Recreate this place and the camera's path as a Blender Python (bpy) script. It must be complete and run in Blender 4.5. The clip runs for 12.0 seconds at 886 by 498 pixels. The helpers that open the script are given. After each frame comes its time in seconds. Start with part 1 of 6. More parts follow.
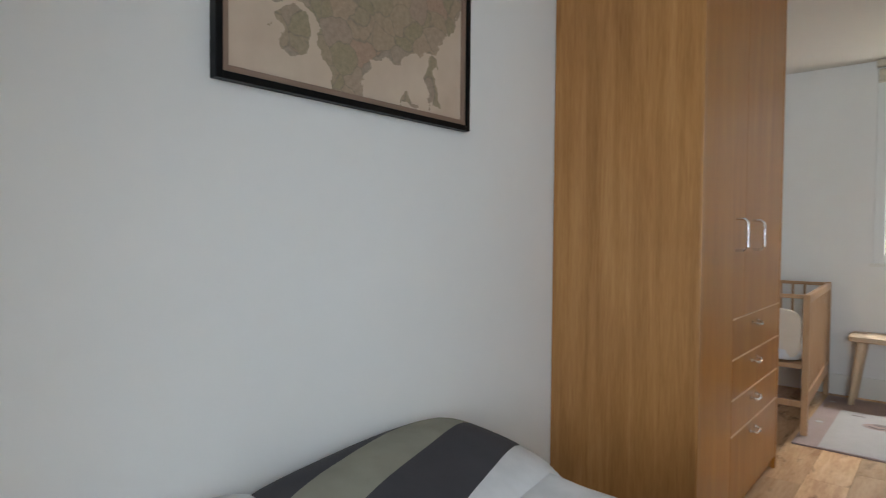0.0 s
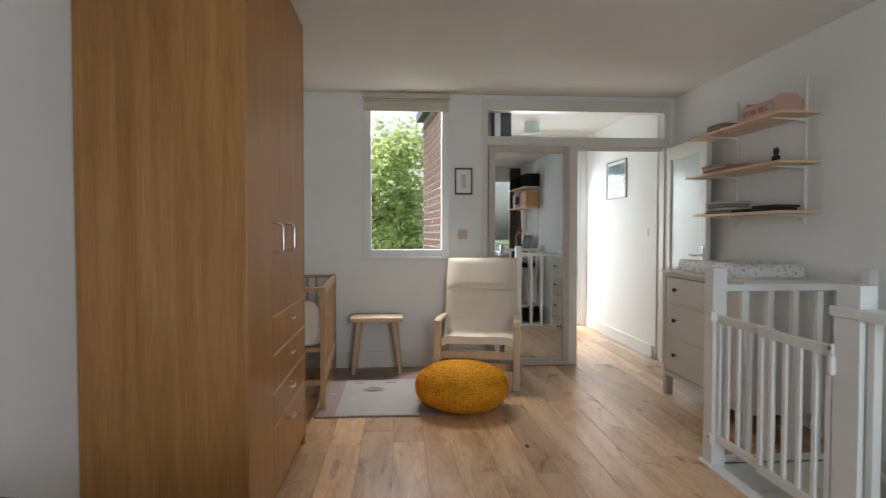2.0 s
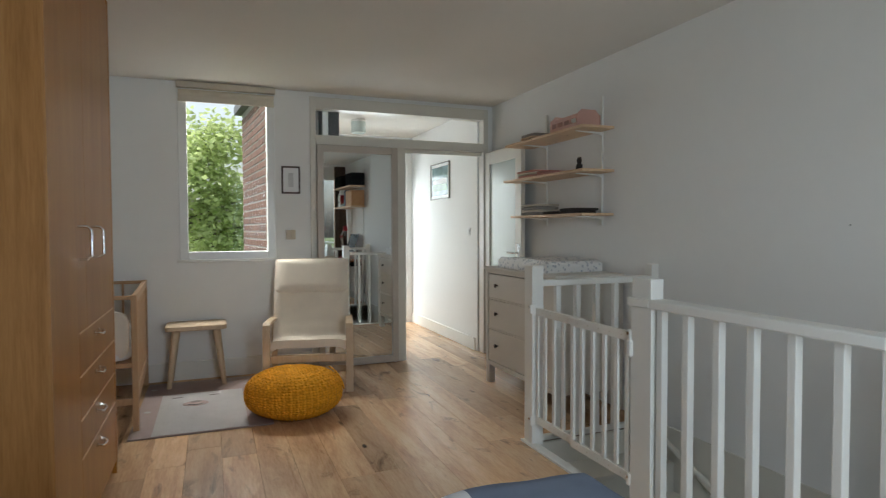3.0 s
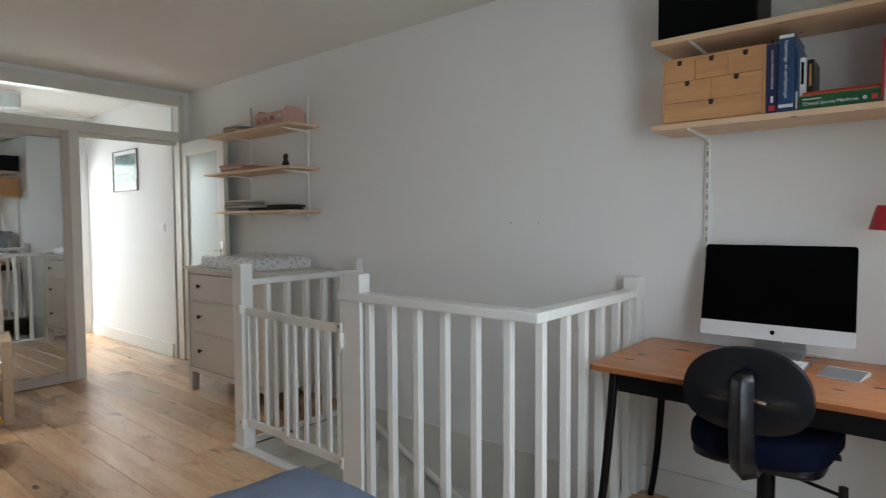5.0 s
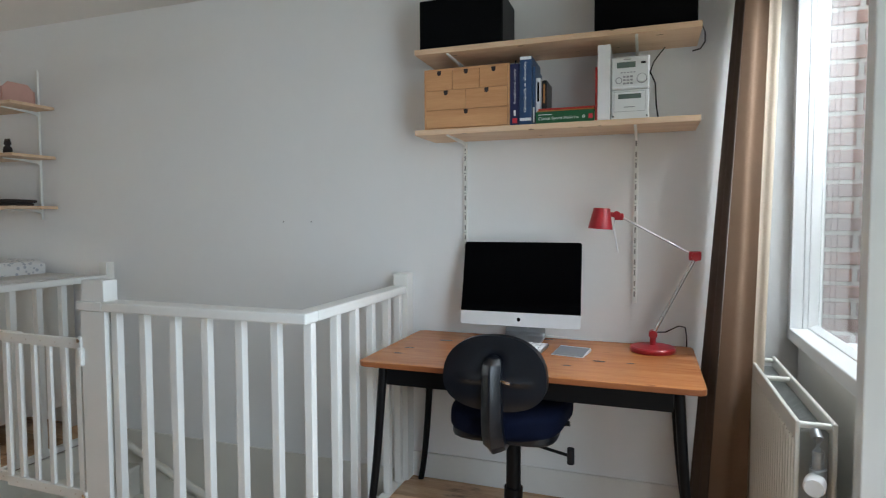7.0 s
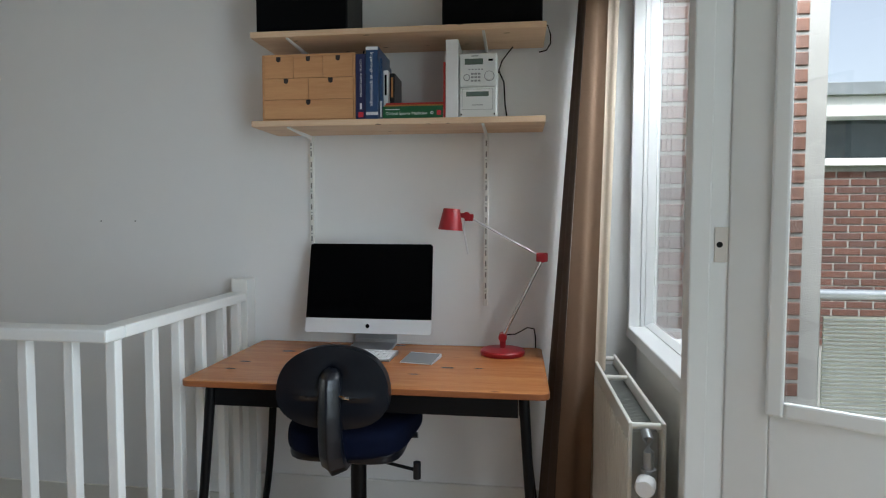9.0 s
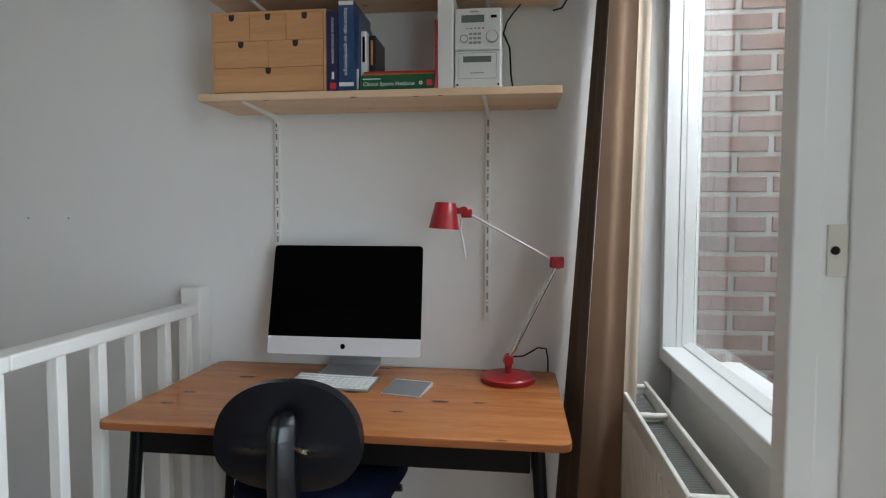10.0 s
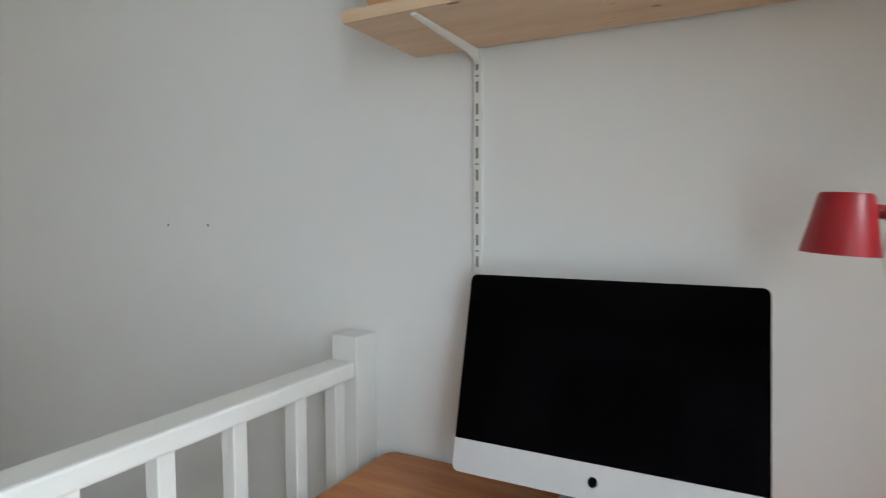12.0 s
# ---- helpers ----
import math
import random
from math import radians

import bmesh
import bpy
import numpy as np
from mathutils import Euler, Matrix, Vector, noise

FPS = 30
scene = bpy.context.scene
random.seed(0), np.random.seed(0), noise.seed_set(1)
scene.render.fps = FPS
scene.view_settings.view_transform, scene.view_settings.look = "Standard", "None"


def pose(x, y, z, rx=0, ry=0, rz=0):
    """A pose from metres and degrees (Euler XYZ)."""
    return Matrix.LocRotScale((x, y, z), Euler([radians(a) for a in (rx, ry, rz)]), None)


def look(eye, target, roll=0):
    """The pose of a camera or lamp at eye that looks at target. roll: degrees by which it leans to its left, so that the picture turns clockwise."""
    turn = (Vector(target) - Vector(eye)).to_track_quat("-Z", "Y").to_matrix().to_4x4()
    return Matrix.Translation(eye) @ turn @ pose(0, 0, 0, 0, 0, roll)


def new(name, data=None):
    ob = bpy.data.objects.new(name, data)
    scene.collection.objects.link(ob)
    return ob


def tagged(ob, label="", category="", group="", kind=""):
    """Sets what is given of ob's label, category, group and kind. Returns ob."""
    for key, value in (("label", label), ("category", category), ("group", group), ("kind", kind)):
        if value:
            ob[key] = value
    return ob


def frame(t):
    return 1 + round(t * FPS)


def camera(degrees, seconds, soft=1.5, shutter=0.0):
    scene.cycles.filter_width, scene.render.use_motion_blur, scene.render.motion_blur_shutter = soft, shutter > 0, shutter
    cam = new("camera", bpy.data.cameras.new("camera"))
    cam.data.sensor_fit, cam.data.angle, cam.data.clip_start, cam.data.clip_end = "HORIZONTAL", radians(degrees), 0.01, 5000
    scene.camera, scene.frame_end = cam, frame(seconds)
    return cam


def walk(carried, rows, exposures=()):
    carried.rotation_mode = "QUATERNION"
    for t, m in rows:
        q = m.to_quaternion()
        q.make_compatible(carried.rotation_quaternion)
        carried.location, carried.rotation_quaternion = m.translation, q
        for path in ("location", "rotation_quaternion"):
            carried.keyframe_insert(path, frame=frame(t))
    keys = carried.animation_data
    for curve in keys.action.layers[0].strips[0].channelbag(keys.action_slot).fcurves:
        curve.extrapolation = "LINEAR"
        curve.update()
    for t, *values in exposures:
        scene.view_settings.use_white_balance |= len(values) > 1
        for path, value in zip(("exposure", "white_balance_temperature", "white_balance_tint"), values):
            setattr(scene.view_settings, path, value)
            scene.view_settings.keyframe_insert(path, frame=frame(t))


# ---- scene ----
cam = camera(74.3, 12.0, 1.1, 0.2)
PATH = [
    (0, (0.048, 0.063, 1.212), (-1.266, 1.57, 1.156), 0.5),
    (0.4, (0.018, 0.049, 1.203), (-1.015, 1.761, 1.154), 0.1),
    (0.5, (0.015, 0.05, 1.202), (-0.943, 1.806, 1.145), 0.4),
    (1, (-0.013, 0.058, 1.211), (-0.608, 1.966, 1.153), 0.2),
    (1.5, (-0.02, 0.06, 1.23), (-0.25, 2.046, 1.173), 0.0),
    (2, (-0.067, 0.048, 1.24), (0.08, 2.042, 1.182), 0.0),
    (2.5, (-0.105, 0.042, 1.257), (0.362, 1.986, 1.194), -0.2),
    (3, (-0.144, 0.053, 1.262), (0.591, 1.912, 1.195), -0.2),
    (3.2, (-0.166, 0.067, 1.262), (0.685, 1.876, 1.191), -0.3),
    (4.8, (-0.192, 0.045, 1.28), (1.273, 1.404, 1.192), -0.4),
    (5, (-0.195, 0.036, 1.281), (1.336, 1.32, 1.189), -0.3),
    (5.5, (-0.185, 0.033, 1.276), (1.477, 1.141, 1.185), -0.3),
    (6, (-0.179, 0.017, 1.282), (1.575, 0.972, 1.184), -0.2),
    (6.5, (-0.174, -0.005, 1.281), (1.651, 0.807, 1.183), -0.2),
    (7, (-0.162, -0.022, 1.289), (1.724, 0.637, 1.185), -0.2),
    (7.5, (-0.148, -0.049, 1.294), (1.78, 0.47, 1.184), -0.1),
    (7.7, (-0.136, -0.062, 1.28), (1.804, 0.411, 1.18), -0.2),
    (9.3, (0.118, -0.104, 1.292), (2.102, 0.13, 1.189), 0.2),
    (9.5, (0.213, -0.103, 1.277), (2.197, 0.132, 1.18), 0.2),
    (10, (0.45, -0.073, 1.283), (2.432, 0.176, 1.173), 0.1),
    (10.5, (0.704, -0.045, 1.273), (2.677, 0.261, 1.165), 0.0),
    (11, (0.971, -0.019, 1.265), (2.919, 0.425, 1.174), -0.1),
    (11.5, (1.174, 0.072, 1.26), (3.044, 0.777, 1.18), -0.1),
    (12, (1.362, 0.268, 1.3), (3.123, 1.211, 1.186), -0.2),
]

EXPOSURES = [(0.0, 1.24, 6250, 7), (0.5, 1.00, 6300, 8), (1.0, 0.92, 6300, 8), (2.0, 0.81, 6350, 9), (3.0, 0.62, 6300, 5), (5.0, 0.78, 6300, 8), (6.0, 0.92, 6250, 7), (6.5, 1.10, 6150, 6),
             (7.5, 1.06, 6020, 6), (9.5, 0.69, 6170, 6), (10.5, 0.74, 6260, 8), (11.0, 0.84, 6270, 8), (11.5, 1.20, 6270, 6), (12.0, 1.08, 6300, 6)]
walk(cam, [(t, look(eye, target, roll)) for t, eye, target, roll in PATH], EXPOSURES)

# ---- world and large lights ----
world = bpy.data.worlds.new("overcast_sky")
scene.world = world
world.use_nodes = True
wn, wl = world.node_tree.nodes, world.node_tree.links
sky = wn.new("ShaderNodeTexSky")
sky.sky_type, sky.sun_disc = "NISHITA", False
sky.sun_elevation, sky.sun_rotation = radians(61), radians(295)
sky.air_density, sky.dust_density, sky.ozone_density = 1.0, 4.0, 0.3
cloud = wn.new("ShaderNodeHueSaturation")      # the overcast takes most of the blue out
cloud.inputs["Saturation"].default_value = 0.5
wl.new(sky.outputs[0], cloud.inputs["Color"])
wl.new(cloud.outputs[0], wn["Background"].inputs[0])
wn["Background"].inputs[1].default_value = 0.15
sun_data = bpy.data.lights.new("sun", "SUN")
sun_data.energy, sun_data.angle, sun_data.color = 3.8, radians(14), (1.0, 0.99, 0.96)
sun = new("sun", sun_data)
sun.matrix_basis = look((-2.7, 1.25, 5.3), (0, 0, 0))


def window_light(name, eye, target, w, h, watts, color=(0.86, 0.94, 1.0), spread=180):
    data = bpy.data.lights.new(name, "AREA")
    data.shape, data.size, data.size_y, data.energy, data.color = "RECTANGLE", w, h, watts, color
    data.spread = radians(spread)
    ob = new(name, data)
    ob.matrix_basis = look(eye, target)
    return ob


window_light("daylight_south_door", (0.60, -0.60, 1.30), (0.70, 3.4, 0.60), 0.74, 1.75, 14, (0.78, 0.89, 1.0), 140)
window_light("daylight_north_window", (0.0, 5.88, 2.78), (0.15, 3.9, 0.3), 1.0, 0.40, 34, (1.0, 0.98, 0.93))
window_light("daylight_south_window", (1.90, -1.15, 2.66), (2.30, 0.55, 1.35), 0.9, 0.40, 18, (0.94, 0.97, 1.0))
window_light("daylight_hall_door", (1.70, 7.95, 1.25), (1.75, 5.0, -0.5), 0.95, 1.7, 18, (0.90, 0.96, 1.0))

# ---- helpers for building ----
ROOT = {}


def mat_of(ob):
    return ROOT.get(ob.name, Matrix())


def thing(name, loc, label, category, group="", kind="", rz=0.0):
    ob = new(name)
    ob.empty_display_size = 0.1
    ob.matrix_basis = pose(loc[0], loc[1], loc[2], 0, 0, rz)
    ROOT[ob.name] = ob.matrix_basis.copy()
    return tagged(ob, label, category, group, kind)


def mesh_of(name, bm, mats, smooth=False):
    me = bpy.data.meshes.new(name)
    bm.to_mesh(me)
    bm.free()
    for m in mats if isinstance(mats, (list, tuple)) else [mats]:
        me.materials.append(m)
    if smooth:
        for p in me.polygons:
            p.use_smooth = True
        me.set_sharp_from_angle(angle=radians(38))
    return me


def part(name, bm, mats, parent, label="", local=False, smooth=False):
    m = mat_of(parent)
    if not local:
        bm.transform(m.inverted())
    ob = new(name, mesh_of(name, bm, mats, smooth))
    ob.parent = parent
    ROOT[ob.name] = m
    return tagged(ob, label)


def solid(name, bm, mats, label="", category="", kind="structure", group="", smooth=False):
    ob = new(name, mesh_of(name, bm, mats, smooth))
    return tagged(ob, label, category, group, kind)


def join_into(bm, tmp):
    me = bpy.data.meshes.new("tmp")
    tmp.to_mesh(me)
    tmp.free()
    bm.from_mesh(me)
    bpy.data.meshes.remove(me)


def box(lo, hi, bev=0.0, bm=None, seg=2, m=None, mi=0):
    tmp = bmesh.new()
    bmesh.ops.create_cube(tmp, size=1.0)
    c = [(a + b) / 2 for a, b in zip(lo, hi)]
    s = [abs(b - a) for a, b in zip(lo, hi)]
    bmesh.ops.transform(tmp, matrix=Matrix.Translation(c) @ Matrix.Diagonal((*s, 1)), verts=tmp.verts)
    if bev:
        bmesh.ops.bevel(tmp, geom=tmp.edges[:], offset=min(bev, min(s) * 0.45), segments=seg, affect="EDGES", profile=0.5)
    if m is not None:
        tmp.transform(m)
    if mi:
        for f in tmp.faces:
            f.material_index = mi
    if bm is None:
        return tmp
    join_into(bm, tmp)
    return bm


def rod(p0, p1, r0, r1=None, n=16, bm=None, cap=True):
    p0, p1 = Vector(p0), Vector(p1)
    tmp = bmesh.new()
    d = p1 - p0
    bmesh.ops.create_cone(tmp, cap_ends=cap, segments=n, radius1=r0, radius2=r0 if r1 is None else r1, depth=d.length)
    tmp.transform(Matrix.Translation((p0 + p1) / 2) @ d.to_track_quat("Z", "Y").to_matrix().to_4x4())
    if bm is None:
        return tmp
    join_into(bm, tmp)
    return bm


def sweep(points, r, n=10, bm=None):
    """A tube along points; r is one radius or one for each point."""
    pts = [Vector(p) for p in points]
    rs = r if isinstance(r, (list, tuple)) else [r] * len(pts)
    out = bmesh.new() if bm is None else bm
    rings, up = [], Vector((0.013, 0.027, 1)).normalized()
    for i, p in enumerate(pts):
        d = (pts[min(i + 1, len(pts) - 1)] - pts[max(i - 1, 0)]).normalized()
        ref = up if abs(d.dot(up)) < 0.95 else Vector((1, 0.02, 0))
        a = d.cross(ref).normalized()
        b = d.cross(a)
        rings.append([out.verts.new(p + rs[i] * (math.cos(k * math.tau / n) * a + math.sin(k * math.tau / n) * b)) for k in range(n)])
    for u, v in zip(rings, rings[1:]):
        for k in range(n):
            out.faces.new((u[k], u[(k + 1) % n], v[(k + 1) % n], v[k]))
    out.faces.new(rings[0][::-1])
    out.faces.new(rings[-1])
    bmesh.ops.recalc_face_normals(out, faces=out.faces)
    return out


def lathe(profile, n=32, bm=None, m=None):
    """Turns (radius, height) pairs round z."""
    out = bmesh.new()
    rings = []
    for r, z in profile:
        rings.append([out.verts.new((r * math.cos(k * math.tau / n), r * math.sin(k * math.tau / n), z)) for k in range(n)] if r > 1e-5 else [out.verts.new((0, 0, z))])
    for u, v in zip(rings, rings[1:]):
        for k in range(n):
            q = [u[k % len(u)], u[(k + 1) % len(u)], v[(k + 1) % len(v)], v[k % len(v)]]
            q = list(dict.fromkeys(q))
            if len(q) > 2:
                out.faces.new(q)
    bmesh.ops.recalc_face_normals(out, faces=out.faces)
    if m is not None:
        out.transform(m)
    if bm is None:
        return out
    join_into(bm, out)
    return bm


def prism(outline, axis, lo, hi, bev=0.0, bm=None):
    """Extrudes a 2D outline along an axis: 'x' takes (y, z), 'y' takes (x, z), 'z' takes (x, y)."""
    put = {"x": lambda a, b, c: (c, a, b), "y": lambda a, b, c: (a, c, b), "z": lambda a, b, c: (a, b, c)}[axis]
    tmp = bmesh.new()
    f = tmp.faces.new([tmp.verts.new(put(a, b, lo)) for a, b in outline])
    g = bmesh.ops.extrude_face_region(tmp, geom=[f])
    d = Vector(put(0, 0, hi - lo))
    bmesh.ops.translate(tmp, vec=d, verts=[v for v in g["geom"] if isinstance(v, bmesh.types.BMVert)])
    bmesh.ops.recalc_face_normals(tmp, faces=tmp.faces)
    if bev:
        bmesh.ops.bevel(tmp, geom=tmp.edges[:], offset=bev, segments=2, affect="EDGES", profile=0.5)
    if bm is None:
        return tmp
    join_into(bm, tmp)
    return bm


def sheet(fn, nu, nv, bm=None, thick=0.0):
    """A grid surface fn(u, v), u and v from 0 to 1, thickened when asked."""
    out = bmesh.new()
    g = [[out.verts.new(fn(i / nu, j / nv)) for j in range(nv + 1)] for i in range(nu + 1)]
    for i in range(nu):
        for j in range(nv):
            out.faces.new((g[i][j], g[i + 1][j], g[i + 1][j + 1], g[i][j + 1]))
    if thick:
        bmesh.ops.recalc_face_normals(out, faces=out.faces)
        bmesh.ops.solidify(out, geom=out.faces[:], thickness=thick)
    if bm is None:
        return out
    join_into(bm, out)
    return bm


def cushion(lo, hi, n=16, p=3.2, bm=None, m=None, sag=0.0):
    """A soft pillow-like box: superellipse in plan, rounded over the edges."""
    tmp = bmesh.new()
    bmesh.ops.create_cube(tmp, size=2.0)
    bmesh.ops.subdivide_edges(tmp, edges=tmp.edges[:], cuts=n, use_grid_fill=True)
    c = Vector([(a + b) / 2 for a, b in zip(lo, hi)])
    h = Vector([(b - a) / 2 for a, b in zip(lo, hi)])
    for v in tmp.verts:
        q = v.co
        k = (abs(q.x) ** p + abs(q.y) ** p + abs(q.z) ** p) ** (1 / p)
        s = q / k
        wob = 0.012 * noise.noise(s * 2.3 + c)
        v.co = c + Vector((s.x * h.x, s.y * h.y, s.z * h.z)) * (1 + wob)
        if sag:
            v.co.z -= sag * (s.x * s.x + s.y * s.y) * 0.5
    if m is not None:
        tmp.transform(m)
    if bm is None:
        return tmp
    join_into(bm, tmp)
    return bm


# ---- materials ----
def material(name, rough=0.6, metal=0.0, spec=0.5):
    m = bpy.data.materials.new(name)
    m.use_nodes = True
    b = m.node_tree.nodes["Principled BSDF"]
    b.inputs["Roughness"].default_value, b.inputs["Metallic"].default_value = rough, metal
    b.inputs["Specular IOR Level"].default_value = spec
    return m, m.node_tree.nodes, m.node_tree.links, b


def ramp(nodes, links, source, stops):
    r = nodes.new("ShaderNodeValToRGB")
    e = r.color_ramp.elements
    while len(e) < len(stops):
        e.new(0.5)
    for k, (p, c) in zip(e, stops):
        k.position, k.color = p, (*c, 1)
    links.new(source, r.inputs[0])
    return r.outputs[0]


def coords(nodes, links, scale=(1, 1, 1), jitter=False):
    tc = nodes.new("ShaderNodeTexCoord")
    out = tc.outputs["Object"]
    if jitter:
        info = nodes.new("ShaderNodeObjectInfo")
        mul = nodes.new("ShaderNodeMath")
        mul.operation = "MULTIPLY"
        mul.inputs[1].default_value = 37.0
        links.new(info.outputs["Random"], mul.inputs[0])
        add = nodes.new("ShaderNodeVectorMath")
        links.new(out, add.inputs[0])
        links.new(mul.outputs[0], add.inputs[1])
        out = add.outputs[0]
    mp = nodes.new("ShaderNodeMapping")
    mp.inputs["Scale"].default_value = scale
    links.new(out, mp.inputs[0])
    return mp.outputs[0]


def noise_tex(nodes, links, vec, scale, detail=4, rough=0.55, dist=0.0):
    n = nodes.new("ShaderNodeTexNoise")
    n.inputs["Scale"].default_value, n.inputs["Detail"].default_value = scale, detail
    n.inputs["Roughness"].default_value, n.inputs["Distortion"].default_value = rough, dist
    links.new(vec, n.inputs["Vector"])
    return n.outputs[0]


def bump(nodes, links, b, height, strength, distance=0.01):
    n = nodes.new("ShaderNodeBump")
    n.inputs["Strength"].default_value, n.inputs["Distance"].default_value = strength, distance
    links.new(height, n.inputs["Height"])
    links.new(n.outputs[0], b.inputs["Normal"])


def mix(nodes, links, fac, a, b, mode="MIX"):
    n = nodes.new("ShaderNodeMix")
    n.data_type, n.blend_type = "RGBA", mode
    for sock, v in ((n.inputs[0], fac), (n.inputs[6], a), (n.inputs[7], b)):
        if isinstance(v, (int, float)):
            sock.default_value = v
        elif isinstance(v, tuple):
            sock.default_value = (*v, 1)
        else:
            links.new(v, sock)
    return n.outputs[2]


def plain(name, c, rough=0.5, metal=0.0, var=0.06, scale=6.0, grain=0.0, gscale=180.0, spec=0.5):
    """Paint, plastic, metal or cloth: two scales of slight variation and a fine relief."""
    m, n, l, b = material(name, rough, metal, spec)
    v = coords(n, l)
    lo = tuple(max(0, k * (1 - var)) for k in c)
    hi = tuple(min(1, k * (1 + var)) for k in c)
    big = noise_tex(n, l, v, scale, 3)
    small = noise_tex(n, l, v, scale * 14, 4)
    col = ramp(n, l, big, [(0.3, lo), (0.7, hi)])
    l.new(mix(n, l, 0.25, col, ramp(n, l, small, [(0.3, lo), (0.7, hi)])), b.inputs["Base Color"])
    rr = n.new("ShaderNodeMapRange")
    rr.inputs[3].default_value, rr.inputs[4].default_value = rough * 0.88, min(1, rough * 1.12)
    l.new(big, rr.inputs[0])
    l.new(rr.outputs[0], b.inputs["Roughness"])
    if grain:
        bump(n, l, b, noise_tex(n, l, v, gscale, 3), grain, 0.002)
    return m


def wood(name, c1, c2, c3, axis="y", rough=0.45, stretch=14.0, scale=1.6, knots=0.0, jitter=False, relief=0.12, tone=0.0, spec=0.4, blotch=0.0):
    """Timber with its grain along an axis; knots as dark drops; tone varies piece by piece."""
    m, n, l, b = material(name, rough, 0.0, spec)
    s = {"x": (1, stretch, stretch), "y": (stretch, 1, stretch), "z": (stretch, stretch, 1)}[axis]
    v = coords(n, l, s, jitter)
    g = noise_tex(n, l, v, scale, 6, 0.6, 0.6)
    col = ramp(n, l, g, [(0.28, c1), (0.5, c2), (0.72, c3)])
    fine = noise_tex(n, l, v, scale * 9, 4, 0.7)
    col = mix(n, l, 0.25, col, ramp(n, l, fine, [(0.35, c1), (0.6, c3)]))
    if knots:
        kscale, kradius, gate = knots
        kv = coords(n, l, {"x": (1, 2.6, 2.6), "y": (2.6, 1, 2.6), "z": (2.6, 2.6, 1)}[axis], jitter)
        vor = n.new("ShaderNodeTexVoronoi")
        vor.inputs["Scale"].default_value = kscale
        l.new(kv, vor.inputs["Vector"])
        warp = noise_tex(n, l, kv, kscale * 3.5, 3)
        add = n.new("ShaderNodeMath")
        add.operation = "MULTIPLY_ADD"
        add.inputs[1].default_value = 0.16
        l.new(warp, add.inputs[0])
        l.new(vor.outputs["Distance"], add.inputs[2])
        k = ramp(n, l, add.outputs[0], [(0.08 + kradius * 0.7, (1, 1, 1)), (0.08 + kradius, (0, 0, 0))])
        pick = n.new("ShaderNodeSeparateColor")
        l.new(vor.outputs["Color"], pick.inputs[0])
        some = n.new("ShaderNodeMath")
        some.operation = "LESS_THAN"
        some.inputs[1].default_value = gate
        l.new(pick.outputs[0], some.inputs[0])
        kk = mix(n, l, 1.0, k, some.outputs[0], "MULTIPLY")
        col = mix(n, l, kk, col, tuple(q * 0.35 for q in c1))
    if blotch:
        bv = coords(n, l, {"x": (1, 3.2, 3.2), "y": (3.2, 1, 3.2), "z": (3.2, 3.2, 1)}[axis], jitter)
        spots = noise_tex(n, l, bv, 2.4, 5, 0.65, 0.8)
        col = mix(n, l, 1.0, col, ramp(n, l, spots, [(0.27, (1 - blotch,) * 3), (0.43, (1.0,) * 3)]), "MULTIPLY")
    if tone:
        info = n.new("ShaderNodeObjectInfo")
        t = ramp(n, l, info.outputs["Random"], [(0.0, (1 - tone,) * 3), (1.0, (1 + tone * 0.5,) * 3)])
        col = mix(n, l, 1.0, col, t, "MULTIPLY")
    l.new(col, b.inputs["Base Color"])
    bump(n, l, b, fine, relief, 0.0015)
    return m


def glass_mat(name, tint=(1, 1, 1), rough=0.0):
    m, n, l, b = material(name, rough)
    b.inputs["Base Color"].default_value = (*tint, 1)
    b.inputs["Transmission Weight"].default_value = 1.0
    b.inputs["IOR"].default_value = 1.45
    return m


def emissive(name, c, strength):
    m, n, l, b = material(name, 0.5)
    b.inputs["Base Color"].default_value = (*c, 1)
    b.inputs["Emission Color"].default_value = (*c, 1)
    b.inputs["Emission Strength"].default_value = strength
    return m


M_WALL = plain("wall_paint", (0.84, 0.835, 0.82), 0.85, var=0.02, scale=1.1, grain=0.10, gscale=160)
M_CEIL = plain("ceiling_paint", (0.75, 0.715, 0.665), 0.9, var=0.02, scale=0.9, grain=0.2, gscale=140)
M_TRIM = plain("cream_gloss_paint", (0.72, 0.69, 0.62), 0.4, var=0.03, scale=3, grain=0.05)
M_WHITE = plain("white_gloss_paint", (0.80, 0.79, 0.75), 0.35, var=0.03, scale=4, grain=0.05)
M_WINFRAME = plain("white_window_paint", (0.82, 0.83, 0.82), 0.3, var=0.02, scale=4)
M_FLOOR = wood("oak_plank", (0.43, 0.23, 0.12), (0.69, 0.43, 0.24), (0.83, 0.585, 0.36), "y", 0.26, 8, 1.2, (2.2, 0.085, 0.45), True, 0.12, 0.28, 0.7, 0.72)
M_GAP = plain("floor_gap", (0.16, 0.10, 0.06), 0.8)
M_WARD = wood("wardrobe_veneer", (0.25, 0.105, 0.029), (0.39, 0.18, 0.055), (0.51, 0.265, 0.095), "z", 0.38, 20, 1.0, (2.4, 0.07, 0.4), True, 0.05)
M_WARDF = wood("wardrobe_front_veneer", (0.31, 0.118, 0.018), (0.38, 0.162, 0.028), (0.44, 0.205, 0.042), "z", 0.30, 9, 0.9, 0.0, True, 0.04, 0.0, 0.24)
